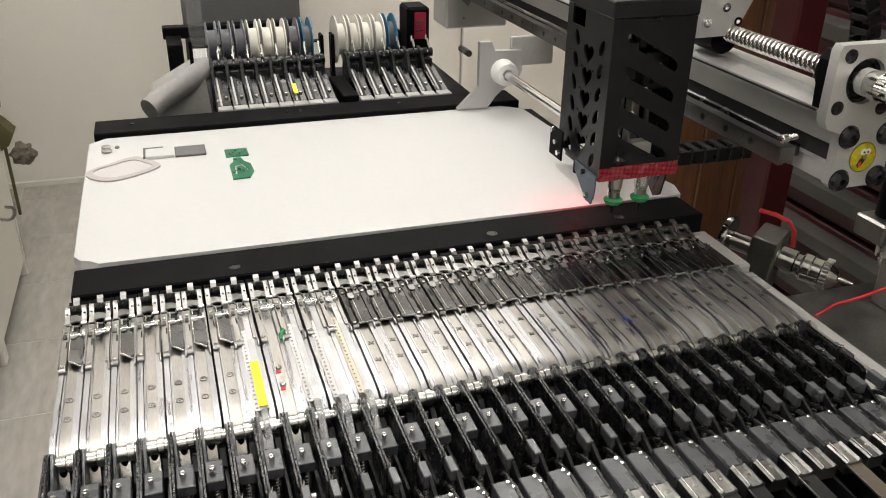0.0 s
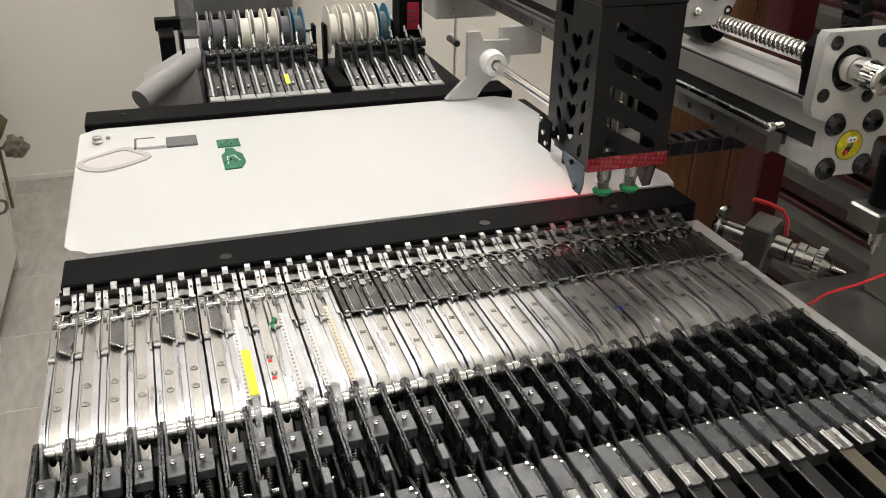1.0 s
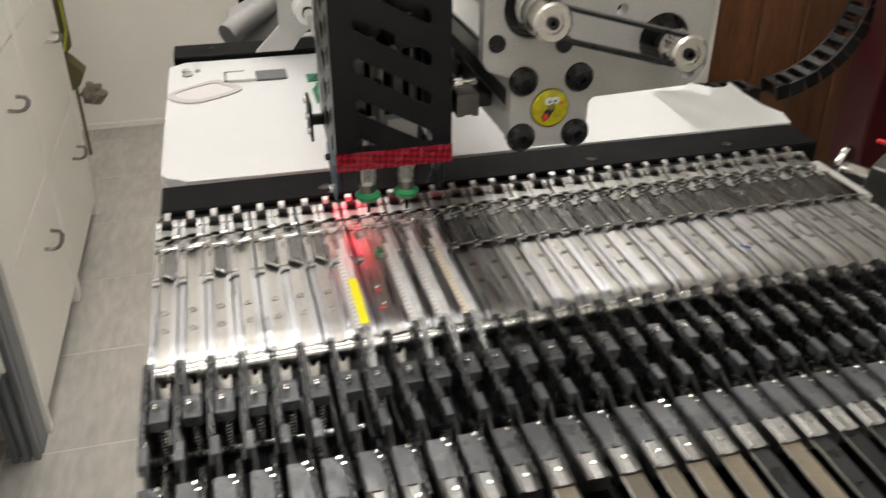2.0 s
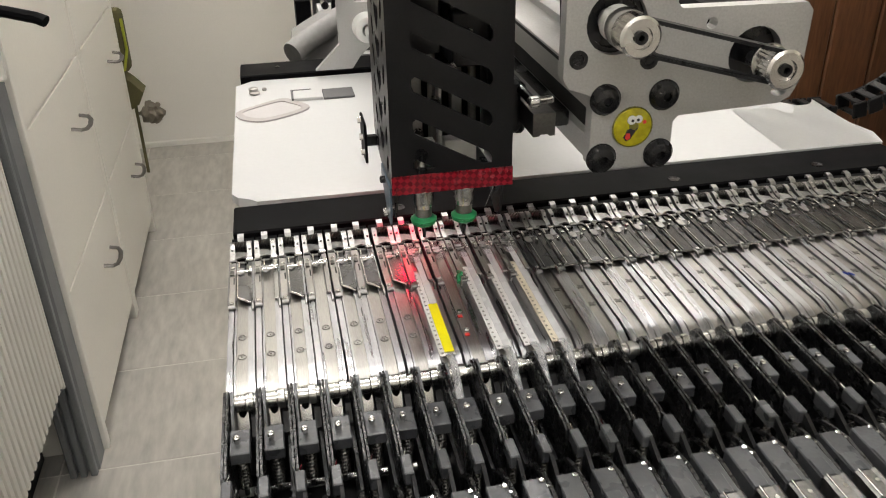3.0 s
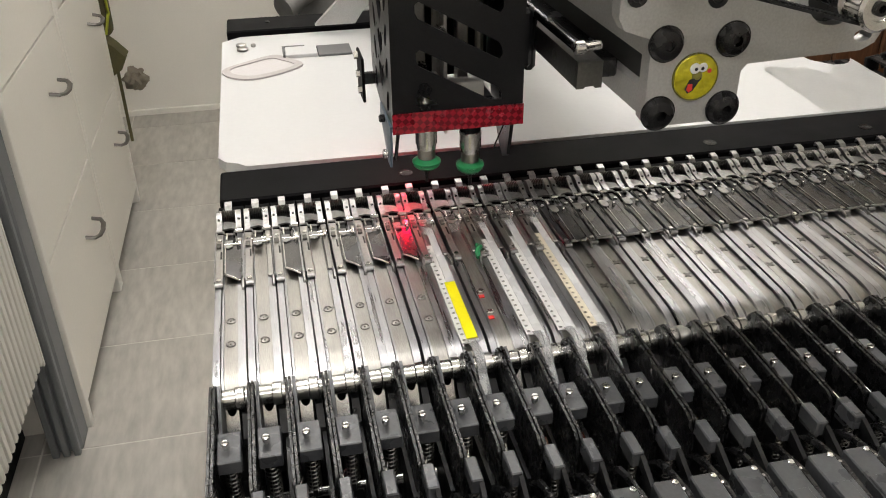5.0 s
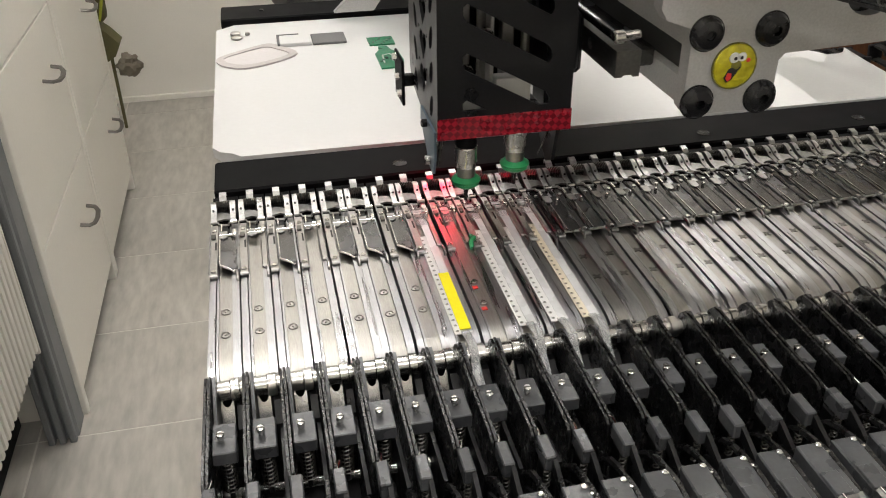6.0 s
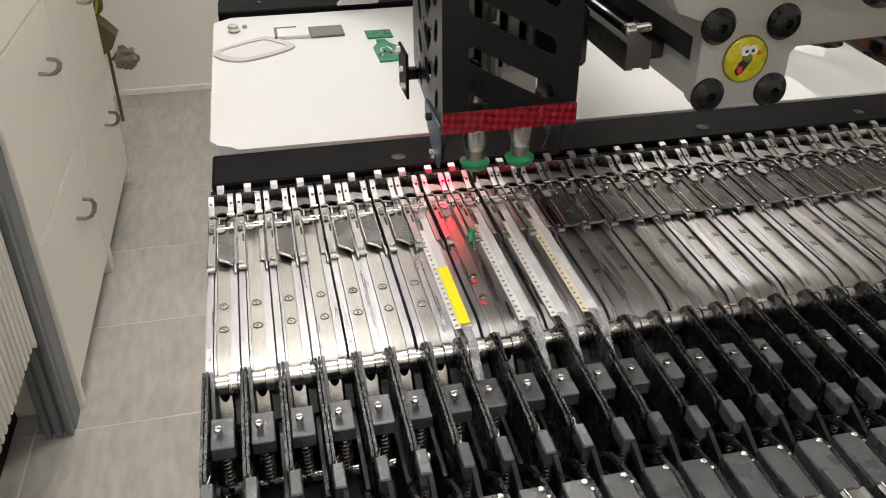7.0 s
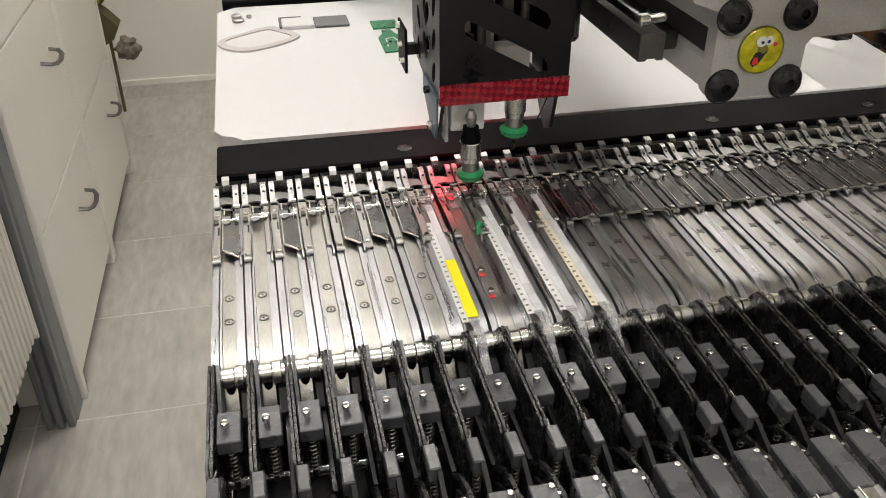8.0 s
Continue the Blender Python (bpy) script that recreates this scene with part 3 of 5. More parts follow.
    part("hinge_sleeve", cyl(B(), (0.0100, 0.1252, 0.0020), (0.0134, 0.1252, 0.0020), 0.0011, n=8), M_ROD, f)
    part("pick_plate", box(B(), 0.0003, W, 0.1267, 0.163, -0.0070, -0.0030), M_ANO, f)
    part("guide_finger", box(B(), 0.0052, 0.0062, 0.1165, 0.1228, 0.0012, 0.0026, 0.0002), M_STEEL, f)
    part("guide_finger", box(B(), 0.0088, 0.0098, 0.1195, 0.1228, 0.0012, 0.0030, 0.0002), M_SHIELD, f)
    if kind != "plain":
        part("cover_rib", box(B(), 0.00005, 0.0005, 0.0765, 0.1235, 0.0014, 0.0030), M_CLIP, f)
        part("stop_tab", box(B(), 0.0108, 0.0130, 0.1120, 0.1160, 0.0015, 0.0030, 0.0003), M_STEEL, f)
        part("stop_tab", box(B(), 0.0008, 0.0030, 0.1085, 0.1125, 0.0015, 0.0028, 0.0003), M_SPRING, f)
        part("cross_pin", cyl(B(), (0.0046, 0.1112, 0.0022), (0.0126, 0.1112, 0.0022), 0.0006, n=8), M_STEEL, f)
    part("pick_post", lathe(B(), [(0, 0.0009), (0.0022, 0.0009), (0.0026, 0.0006)], (0.0113, 0.1090, 0.0012), (0, 0, 1), 8), M_STEEL, f)
    part("pick_leaf", prism(B(), [(0.0046, 0.1085), (0.0066, 0.1070), (0.0086, 0.1085), (0.0086, 0.1145), (0.0046, 0.1145)], "z", 0.0022, 0.0027), M_CLIP, f)
    # black block gives the pick window the darkness of a deep recess
    part("pick_window", box(B(), 0.0048, 0.0095, 0.1155, 0.1230, -0.0008, 0.0012, 0.0003), M_PLAST, f)
    # spring clip at the end
    clip = [(0.1270, 0.0004), (0.1270, 0.0014), (0.1345, 0.0024), (0.1385, 0.0042), (0.1412, 0.0051), (0.1438, 0.0047), (0.1455, 0.0030), (0.1457, -0.002), (0.144, -0.0028), (0.134, 0.0002)]
    part("clip_arm", prism(B(), clip, "x", 0.0004, 0.0032), M_CLIP, f)
    part("clip_arm", prism(B(), clip, "x", 0.0100, 0.0128), M_CLIP, f)
    for x in (0.0016, 0.0116):
        part("clip_rivet", lathe(B(), [(0, 0.0007), (0.0005, 0.0006), (0.0006, 0.0002)], (x, 0.1362, 0.0031), (0, -0.42, 1), 8), M_SHIELD, f)
    part("clip_plate", prism(B(), [(0.0028, 0.1285), (0.0072, 0.1300), (0.0102, 0.1285), (0.0102, 0.1350), (0.0060, 0.1375), (0.0034, 0.1375)], "z", 0.0004, 0.0014), M_GUIDE, f)
    part("clip_spring", coil(B(), (0.0065, 0.1420, 0.0022), (1, 0, 0), 0.0030, 0.00042, 7, 0.0066, 10, 4), M_SPRING, f)
    part("spring_core", cyl(B(), (0.0028, 0.1420, 0.0022), (0.0104, 0.1420, 0.0022), 0.0021, n=10), M_PLAST, f)
    part("tab", prism(B(), [(0.1455, 0.0015), (0.1465, 0.0016), (0.1495, 0.0040), (0.1522, 0.0046), (0.1528, 0.0030), (0.1533, 0.0031), (0.1528, 0.0054), (0.1490, 0.0048)], "x", 0.0046, 0.0083), M_CLIP, f)
    # level black arm in front of the rod: two long leaves and a short one
    arm = [(0.0008, -0.0020), (-0.0008, 0.0030), (-0.0030, 0.0056), (-0.0075, 0.0063), (-0.0560, 0.0060), (-0.0590, 0.0046), (-0.0604, 0.0018), (-0.0606, -0.0430), (0.0008, -0.0430)]
    for x0, x1, d in ((0.0002, 0.0012, -0.0004), (0.0016, 0.0026, 0.0)):
        part("arm_leaf", prism(B(), [(u, v + d) for u, v in arm], "x", x0, x1), M_ARM, f)
    part("arm_leaf", prism(B(), [(0.0008, -0.0020), (-0.0008, 0.0028), (-0.0030, 0.0052), (-0.0062, 0.0044), (-0.0230, -0.0030), (-0.0230, -0.0300), (0.0008, -0.0300)], "x", 0.0030, 0.0043), M_GREYPL, f)
    part("rod_sleeve", lathe(B(), [(0, 0.0040), (0.0003, 0.0045), (0.0034, 0.0045), (0.0037, 0.0040)], (0.0091, -0.0028, -0.0022), (1, 0, 0), 18), M_ROD, f)
    part("sleeve_spacer", cyl(B(), (0.0045, -0.0028, -0.0022), (0.0089, -0.0028, -0.0022), 0.0039, n=16), M_ROD, f)
    part("fork", prism(B(), [(0.0020, -0.0068), (-0.0070, -0.0068), (-0.0150, -0.0120), (-0.0150, -0.0430), (0.0020, -0.0430)], "x", 0.0108, 0.0137), M_PLAST, f)
    part("nose", prism(B(), [(0.0020, -0.0070), (0.0005, -0.0070), (0.0005, -0.0300), (0.0020, -0.0300)], "x", 0.0044, 0.0106), M_PLAST, f)
    hp = [(0.0048, 0), (0.0098, 0), (0.0098, 0.0118), (0.0048, 0.0118)]
    half = [(0.0073 - 0.0019 * math.cos(a), 0.0098 - 0.0030 * math.sin(a)) for a in (3.1416 * i / 8 for i in range(9))]
    if kind != "plain":
        part("bright_catch", holed_plate(B(), hp, [half], pose(0, -0.0105, -0.0130, 52, 0, 0), 0.0005), M_STEEL, f)
    else:
        part("bright_catch", box(B(), 0.0050, 0.0096, -0.0090, -0.0080, -0.0120, -0.0070, 0.0003), M_GUIDE, f)
    part("block", box(B(), 0.0030, 0.0114, -0.0415, -0.0260, -0.0036, 0.0020, 0.0004), M_GREYPL, f)
    part("block_screw", lathe(B(), [(0, 0.0010), (0.0016, 0.0010), (0.0016, 0.0014), (0.0034, 0.0014), (0.0036, 0.0011)], (0.0062, -0.0345, 0.0020), (0, -0.12, 1), 14), M_STEEL, f)
    part("screw_slot", box(B(), 0.0048, 0.0076, -0.03525, -0.03465, 0.0050, 0.0057), M_SPRING, f)
    part("block_spring", coil(B(), (0.0072, -0.0368, -0.0128), (0, -0.10, 1), 0.0026, 0.00030, 8, 0.0170, 12, 4), M_SPRING, f)
    part("spring_pin", cyl(B(), (0.0072, -0.0365, -0.0040), (0.0072, -0.0375, -0.0240), 0.0011, n=8), M_PLAST, f)
    part("web", box(B(), 0.0028, 0.0136, -0.0560, -0.0040, -0.0560, -0.0440), M_PLAST, f)
    part("back_web", box(B(), 0.0122, 0.0137, -0.0560, -0.0152, -0.0439, -0.0140), M_PLAST, f)
    part("lever_pin", cyl(B(), (0.0035, -0.0560, 0.0042), (0.0026, -0.0612, 0.0052), 0.0005, n=8), M_CHROME, f)
    part("lever", box(B(), 0.0008, 0.0050, -0.0725, -0.0612, 0.0005, 0.0068, 0.0005), M_GREYPL, f)
    part("lever_tail", prism(B(), [(-0.0726, 0.0058), (-0.0726, 0.0010), (-0.0960, -0.0100), (-0.1250, -0.0120), (-0.1250, -0.0080), (-0.0960, -0.0050)], "x", 0.0034, 0.0050), M_PLAST, f)
    part("lever_spring", coil(B(), (0.0030, -0.0690, -0.0052), (0, 0, 1), 0.0013, 0.00026, 6, 0.0112, 10, 4), M_SPRING, f)
    part("crank", tube(B(), [(0.0114, -0.0640, -0.0080), (0.0114, -0.0720, 0.0000), (0.0116, -0.0780, 0.0024), (0.0119, -0.0900, 0.0048), (0.0121, -0.1120, 0.0030)], 0.0014, 6), M_ARM, f)
    part("side_wall", prism(B(), [(-0.0606, -0.0180), (-0.0780, -0.0060), (-0.1000, -0.0020), (-0.2600, -0.0040), (-0.2600, -0.0560), (-0.0606, -0.0560)], "x", 0.0124, 0.0137), M_PLAST, f)
    fl = part("latch_block", box(B(), 0.0018, 0.0108, -0.1085, -0.0850, -0.0020, 0.0062, 0.0005), M_GREYPL, f)
    part("latch_step", box(B(), 0.0019, 0.0080, -0.1085, -0.0985, 0.0062, 0.0072, 0.0003), M_GREYPL, fl)
    part("latch_screw", lathe(B(), [(0, 0.0012), (0.0010, 0.0012), (0.0013, 0.0007)], (0.0090, -0.0872, 0.0062), (0, 0, 1), 8), M_CHROME, fl)
    part("latch_screw", lathe(B(), [(0, 0.0007), (0.0008, 0.0006)], (0.0104, -0.0905, 0.0062), (0, 0, 1), 8), M_CHROME, fl)
    part("tape_guide", prism(B(), [(0.0018, 0.0000), (0.0018, 0.0068), (0.0032, 0.0078), (0.0044, 0.0068), (0.0086, 0.0068), (0.0098, 0.0078), (0.0112, 0.0068), (0.0112, 0.0000)], "y", -0.1230, -0.1090), M_GUIDE, f)
    part("guide_edge", cyl(B(), (0.0032, -0.1230, 0.0078), (0.0032, -0.1090, 0.0078), 0.0005, n=8), M_CHROME, f)
    part("guide_screw", lathe(B(), [(0, 0.0011), (0.0009, 0.0010)], (0.0070, -0.1150, 0.0068), (0, 0, 1), 8), M_CHROME, f)
    return f


def incoming(f, mat, label):
    part("incoming_tape", prism(B(), [(-0.1232, 0.0056), (-0.2600, 0.0020), (-0.2600, 0.0012), (-0.1232, 0.0046)], "x", 0.0022, 0.0108), mat, f, label)
    part("tape_edge", prism(B(), [(-0.1232, 0.0062), (-0.2600, 0.0026), (-0.2600, 0.0018), (-0.1232, 0.0052)], "x", 0.0018, 0.0024), M_ALUDARK, f)
    return f


NARROW = (7, 8, 9, 10, 11)
OPEN = (1, 3)
protos = {}
for i in range(32):
    kind = "narrow" if i in NARROW else "open" if i in OPEN else "angled" if i < 7 else "plain"
    tape = ("brown", "black", "brown", "none", "black")[(i * 7 + i // 3) % 5]
    place = pose(PITCH * i + (0 if i < 4 else 0.0003 if i % 2 == 0 else -0.0003), 0, TOP)
    key = (kind, tape)
    if key not in protos:
        protos[key] = feeder(kind)
        if tape != "none":
            incoming(protos[key], M_BROWNTAPE if tape == "brown" else M_PLAST, "brown paper tape" if tape == "brown" else "black plastic tape")
        protos[key].matrix_world = place
    else:
        copy_thing(protos[key], place)

for name, y, z, r in (("guide_rod", -0.0028, -0.0022, 0.0034), ("lower_axle", -0.0300, -0.0300, 0.0020)):
    rod = thing(name, "bright round steel rod running through all feeders", "rod")
    part("shaft", lathe(B(), [(-0.001, r * 0.8), (0, r), (0.444, r), (0.445, r * 0.8)], (0.004, y, TOP + z), (1, 0, 0), 20), M_ROD, rod)


def component_tape(i, mat, label):
    """Punched carrier tape over feeder i, down over the rod to the block."""
    x = PITCH * i
    t = thing("carrier_tape", label, "component tape", "tapes on the feeders")
    holes = [ring(0.0017, 0.0022 + 0.004 * k, 0.00078, 8) for k in range(20)]
    part("punched_strip", holed_plate(B(), [(0.0002, 0.0), (0.0040, 0.0), (0.0040, 0.082), (0.0002, 0.082)], holes, pose(x + 0.0026, 0.0085, TOP + 0.0004), 0.0004), mat, t)
    part("cover_film", prism(B(), [(0.009, 0.0004), (0.108, 0.0004), (0.108, 0.0007), (0.009, 0.0007)], "x", x + 0.0067, x + 0.0106), M_FILM, t).matrix_world = pose(0, 0, TOP)
    bend = [(0.0100, 0.0010), (0.0060, 0.0018), (0.0020, 0.0030), (-0.0030, 0.0034), (-0.0062, 0.0022), (-0.0086, -0.0020), (-0.0170, -0.0072), (-0.0250, -0.0090)]
    part("hanging_end", prism(B(), bend + [(u, v - 0.0003) for u, v in bend[::-1]], "x", x + 0.0056, x + 0.0092), M_BENT, t, "milky film bent over the rod").matrix_world = pose(0, 0, TOP)
    return t


component_tape(7, M_PAPER, "white punched carrier tape with a yellow label on the feeder")
lab = tagged(part("yellow_label", prism(B(), [(0.0, 0.0), (0.0048, 0.0), (0.0048, 0.0440), (0.0, 0.0440)], "z", 0, 0.0004), M_YELLOW), "bright yellow label stuck on the carrier tape", "label")
lab.matrix_world = pose(PITCH * 7 + 0.0054, 0.0105, TOP + 0.0013)
component_tape(9, M_PAPER, "white punched carrier tape with clear film on the feeder")
component_tape(10, M_PAPER, "white punched carrier tape with clear film on the feeder")
component_tape(11, M_CREAM, "cream punched carrier tape with clear film on the feeder")
for y in (0.047, 0.030):
    mk = thing("red_mark", "small red ink mark beside a lane screw", "mark", "red marks")
    part("mark", box(B(), 0.1162, 0.1195, y - 0.0045, y - 0.0022, TOP - 0.0013, TOP - 0.0010), M_RED, mk)
    part("lane_screw", lathe(B(), [(0, 0.0017), (0.0010, 0.0017), (0.0014, 0.0012)], (0.1188, y + 0.0005, TOP - 0.0014), (0, 0, 1), 10), M_STEEL, mk)
gc = thing("green_clip", "tiny green plastic clip on the feeder edge", "clip")
part("clip_body", tube(B(), [(0.1245, 0.0735, TOP + 0.0010), (0.1248, 0.0775, TOP + 0.0028), (0.1268, 0.0800, TOP + 0.0030), (0.1262, 0.0835, TOP + 0.0020)], 0.0013, 8), M_GREEN, gc)
mark = thing("blue_mark", "small blue ink squiggle on a feeder lane", "mark")
part("ink", tube(B(), [(0.3345, 0.0375, TOP + 0.0003), (0.3358, 0.0345, TOP + 0.0003), (0.3368, 0.0362, TOP + 0.0003), (0.3385, 0.0330, TOP + 0.0003)], 0.0005, 6), M_BLUEINK, mark)

# ---- feeders and reels at the back ----
def back_feeder(x, y):
    f = thing("back_feeder", "rear tape feeder with pale end block and black arm", "tape feeder", "back feeders", pose(x, y, 0.8205))
    part("end_block", box(B(), 0.0006, 0.0158, 0.0, 0.014, -0.03, 0.0015, 0.0006), M_PALEGREY, f)
    part("lane", prism(B(), [(0.014, -0.030), (0.014, 0.001), (0.07, 0.016), (0.075, 0.014), (0.075, -0.03)], "x", 0.001, 0.0155), M_SHIELD, f)
    part("tape", prism(B(), [(0.015, 0.0022), (0.07, 0.0185), (0.07, 0.0178), (0.015, 0.0015)], "x", 0.0038, 0.0060), M_PALEGREY, f)
    # dark strip on the lane, drawn in place of a shaded slot
    part("tape_slot", prism(B(), [(0.015, 0.0019), (0.07, 0.0182), (0.07, 0.0175), (0.015, 0.0012)], "x", 0.0068, 0.0092), M_SHADEBLACK, f)
    part("lane_screw", lathe(B(), [(0, 0.002), (0.002, 0.0016)], (0.0115, 0.03, 0.0052), (0, -0.2, 1), 8), M_STEEL, f)
    part("arm_leaf", prism(B(), [(0.065, -0.02), (0.06, 0.012), (0.075, 0.034), (0.092, 0.036), (0.10, 0.01), (0.10, -0.03)], "x", 0.0, 0.0032), M_PLAST, f)
    part("block", box(B(), 0.0045, 0.0145, 0.072, 0.092, 0.008, 0.024, 0.001), M_PLAST, f)
    part("rod_sleeve", cyl(B(), (0.004, 0.082, 0.030), (0.0165, 0.082, 0.030), 0.0055, n=12), M_BLACKSTEEL, f)
    part("hook", tube(B(), [(0.010, 0.078, 0.032), (0.010, 0.074, 0.040), (0.010, 0.080, 0.046), (0.011, 0.088, 0.043), (0.012, 0.092, 0.048)], 0.0014, 6), M_CHROME, f)
    return f


first = back_feeder(0.1265, 0.5420)
for i in range(1, 8):
    copy_thing(first, pose(0.1265 + 0.01640 * i, 0.5420, 0.8205))
for i in range(6):
    copy_thing(first, pose(0.2825 + 0.01830 * i, 0.5420, 0.8205))
BACK = pose(-0.004, -0.0315, -0.0045)
bb = thing("back_table", "dark metal shelf carrying the back feeders", "shelf", place=BACK)
part("table_plate", box(B(), 0.10, 0.46, 0.602, 0.86, 0.765, 0.790, 0.002), M_BASE, bb)
part("divider", box(B(), 0.2665, 0.2845, 0.5735, 0.66, 0.7905, 0.832, 0.001), M_ANO, bb)
part("reel_axle", cyl(B(), (0.11, 0.70, 0.866), (0.268, 0.70, 0.866), 0.0018, n=10), M_SHIELD, bb)
part("reel_axle", cyl(B(), (0.279, 0.70, 0.866), (0.368, 0.70, 0.866), 0.0018, n=10), M_SHIELD, bb)
for x in (0.113, 0.2670, 0.280, 0.365):
    part("axle_stand", box(B(), x - 0.002, x + 0.002, 0.692, 0.708, 0.790, 0.874, 0.001), M_ANO, bb)


def reel(x, mat, label):
    r = thing("component_reel", label, "reel", "reels", BACK)
    place, ax = (x, 0.70, 0.866), (1, 0, 0)
    for h in (0.0, 0.0108):
        part("flange", lathe(B(), [(h, 0.005), (h, 0.0285), (h + 0.0012, 0.0285), (h + 0.0012, 0.005)], place, ax, 40), mat, r)
    part("wound_tape", lathe(B(), [(0.0013, 0.005), (0.0013, 0.0185), (0.0107, 0.0185), (0.0107, 0.005)], place, ax, 32), M_REELW if mat is M_REELW else M_REELT, r)
    return r


for i, mt in enumerate((M_REELG, M_REELG, M_REELG, M_REELW, M_REELW, M_REELW, M_REELG, M_REELB)):
    reel(0.132 + i * 0.0156, mt, {M_REELG: "smoky grey plastic component reel", M_REELW: "white plastic component reel", M_REELB: "blue plastic component reel"}[mt])
for i, mt in enumerate((M_REELW, M_REELW, M_REELW, M_REELW, M_REELB)):
    reel(0.283 + i * 0.0155, mt, {M_REELW: "white plastic component reel", M_REELB: "blue plastic component reel"}[mt])
rb = thing("battery_box", "black box with a dark red label behind the reels", "box", place=BACK)
part("case", box(B(), 0.382, 0.412, 0.72, 0.76, 0.790, 0.896, 0.003), M_ANO, rb)
part("front_label", box(B(), 0.391, 0.407, 0.7185, 0.72, 0.856, 0.890, 0.001), M_DARKRED, rb)
for k, w in enumerate((0.010, 0.007, 0.011)):
    part("print_bar", box(B(), 0.393, 0.393 + w, 0.7178, 0.7185, 0.866 + k * 0.006, 0.868 + k * 0.006), M_GREYPL, rb)
rl = thing("plastic_tube", "grey rolled plastic tube leaning beside the back feeders", "tube", place=BACK)
part("outer", tube(B(), [(0.062, 0.615, 0.822), (0.076, 0.628, 0.830), (0.098, 0.645, 0.838), (0.130, 0.67, 0.850)], 0.0125, 20), M_GREYFAB, rl)
part("rim", lathe(B(), [(0, 0.0126), (0.003, 0.0130), (0.003, 0.0112), (0.0, 0.0112)], (0.0602, 0.6133, 0.8209), (0.72, 0.62, 0.3), 20), M_GREYFAB, rl)
sh = thing("grey_housing", "pale grey sloping housing beside the back feeders", "housing", place=BACK)
part("shell", prism(B(), [(0.062, 0.80), (0.064, 0.814), (0.112, 0.840), (0.124, 0.842), (0.127, 0.80)], "y", 0.648, 0.75), M_GREYFAB, sh)
tubes = thing("clear_pipes", "clear vertical plastic pipes beside the reels", "pipe", place=BACK)
for k in range(3):
    part("pipe", cyl(B(), (0.118 + 0.006 * k, 0.74 + 0.01 * k, 0.80), (0.116 + 0.007 * k, 0.745 + 0.01 * k, 0.99), 0.0028, n=10), M_CLEAR, tubes)

tag = thing("yellow_tag", "small yellow label on a back feeder's tape", "label", place=pose(-0.005, -0.0315, 0))
part("tag_sheet", prism(B(), [(0.597, 0.8277), (0.616, 0.8333), (0.616, 0.8338), (0.597, 0.8282)], "x", 0.2165, 0.2215), M_YELLOW, tag)

# ---- gantry: origin at the sticker's centre line on the near end plate, moves along x ----
gantry = thing("gantry", "milled aluminium gantry with end plate, rail, ball screw and belt drive", "gantry")
GY = 0.062
up = pose(0, GY, 0, 90, 0, 0)   # u to x, v to z, thickness to -y
main = [(-0.035, 0.984), (-0.037, 0.980), (-0.037, 0.935), (-0.034, 0.930), (-0.023, 0.926), (-0.0215, 0.922), (-0.0215, 0.890), (-0.019, 0.887), (0.019, 0.887), (0.0215, 0.890),
        (0.0215, 0.909), (0.024, 0.912), (0.078, 0.914), (0.084, 0.917), (0.088, 0.925), (0.0885, 0.960), (0.085, 0.964), (0.020, 0.965), (0.0175, 0.968), (0.0175, 0.981), (0.0145, 0.984)]
cut = [ring(-0.012, 0.960, 0.0150, 24), ring(0.061, 0.940, 0.0140, 24), ring(0.0775, 0.9205, 0.0045, 12, 0.0028), ring(0.036, 0.957, 0.0030, 10)]
part("end_plate", holed_plate(B(), main, cut, up, 0.008), M_ALU, gantry, "satin milled aluminium end plate")
for u, v in ((-0.0152, 0.9235), (0.0152, 0.9235), (-0.0152, 0.893), (0.0152, 0.893)):
    bolt = part("bolt", lathe(B(), [(0, 0.0072), (0.0010, 0.0074), (0.0034, 0.0060), (0.0044, 0.0036), (0.0044, 0.0022), (0.0020, 0.0021), (0.0020, 0.0002)], (u, GY - 0.008, v), (0, -1, 0), 24), M_BLACKSTEEL, gantry, "black button-head bolt")
    part("washer", lathe(B(), [(0, 0.0040), (0, 0.0079), (0.0006, 0.0079)], (u, GY - 0.0081, v), (0, -1, 0), 24), M_BLACKSTEEL, bolt)
for u, v in ((-0.030, 0.944), (-0.028, 0.977), (0.008, 0.977), (0.0055, 0.9415)):
    part("recess_bolt", lathe(B(), [(0, 0.0046), (0.0006, 0.0046), (0.0006, 0.0026), (0.0001, 0.0024)], (u, GY - 0.008, v), (0, -1, 0), 18), M_BLACKSTEEL, gantry)
# round sticker with plain coloured shapes
stk = part("sticker", lathe(B(), [(0, 0.0104), (0.0003, 0.0104), (0.0010, 0.0096), (0.0013, 0.006), (0.0014, 0.0005)], (0.0, GY - 0.0081, 0.9083), (0, -1, 0), 32), M_STICKER, gantry, "glossy round yellow sticker")
part("rim", lathe(B(), [(0.0004, 0.0097), (0.0009, 0.0101), (0.0009, 0.0105), (0.0002, 0.0106)], (0.0, GY - 0.0081, 0.9083), (0, -1, 0), 32), M_RIM, stk)
for u, v in ((-0.0006, 0.9120), (0.0023, 0.9122)):
    part("dark_dot", lathe(B(), [(0, 0.0008), (0.0003, 0.0006)], (u, GY - 0.0099, v), (0, -1, 0), 10), M_SHADEBLACK, stk)
part("olive_shape", lathe(B(), [(0, 0.0026), (0.0005, 0.0023), (0.0008, 0.0010)], (0.0004, GY - 0.0093, 0.9086), (0, -1, 0), 16), M_RIM, stk)
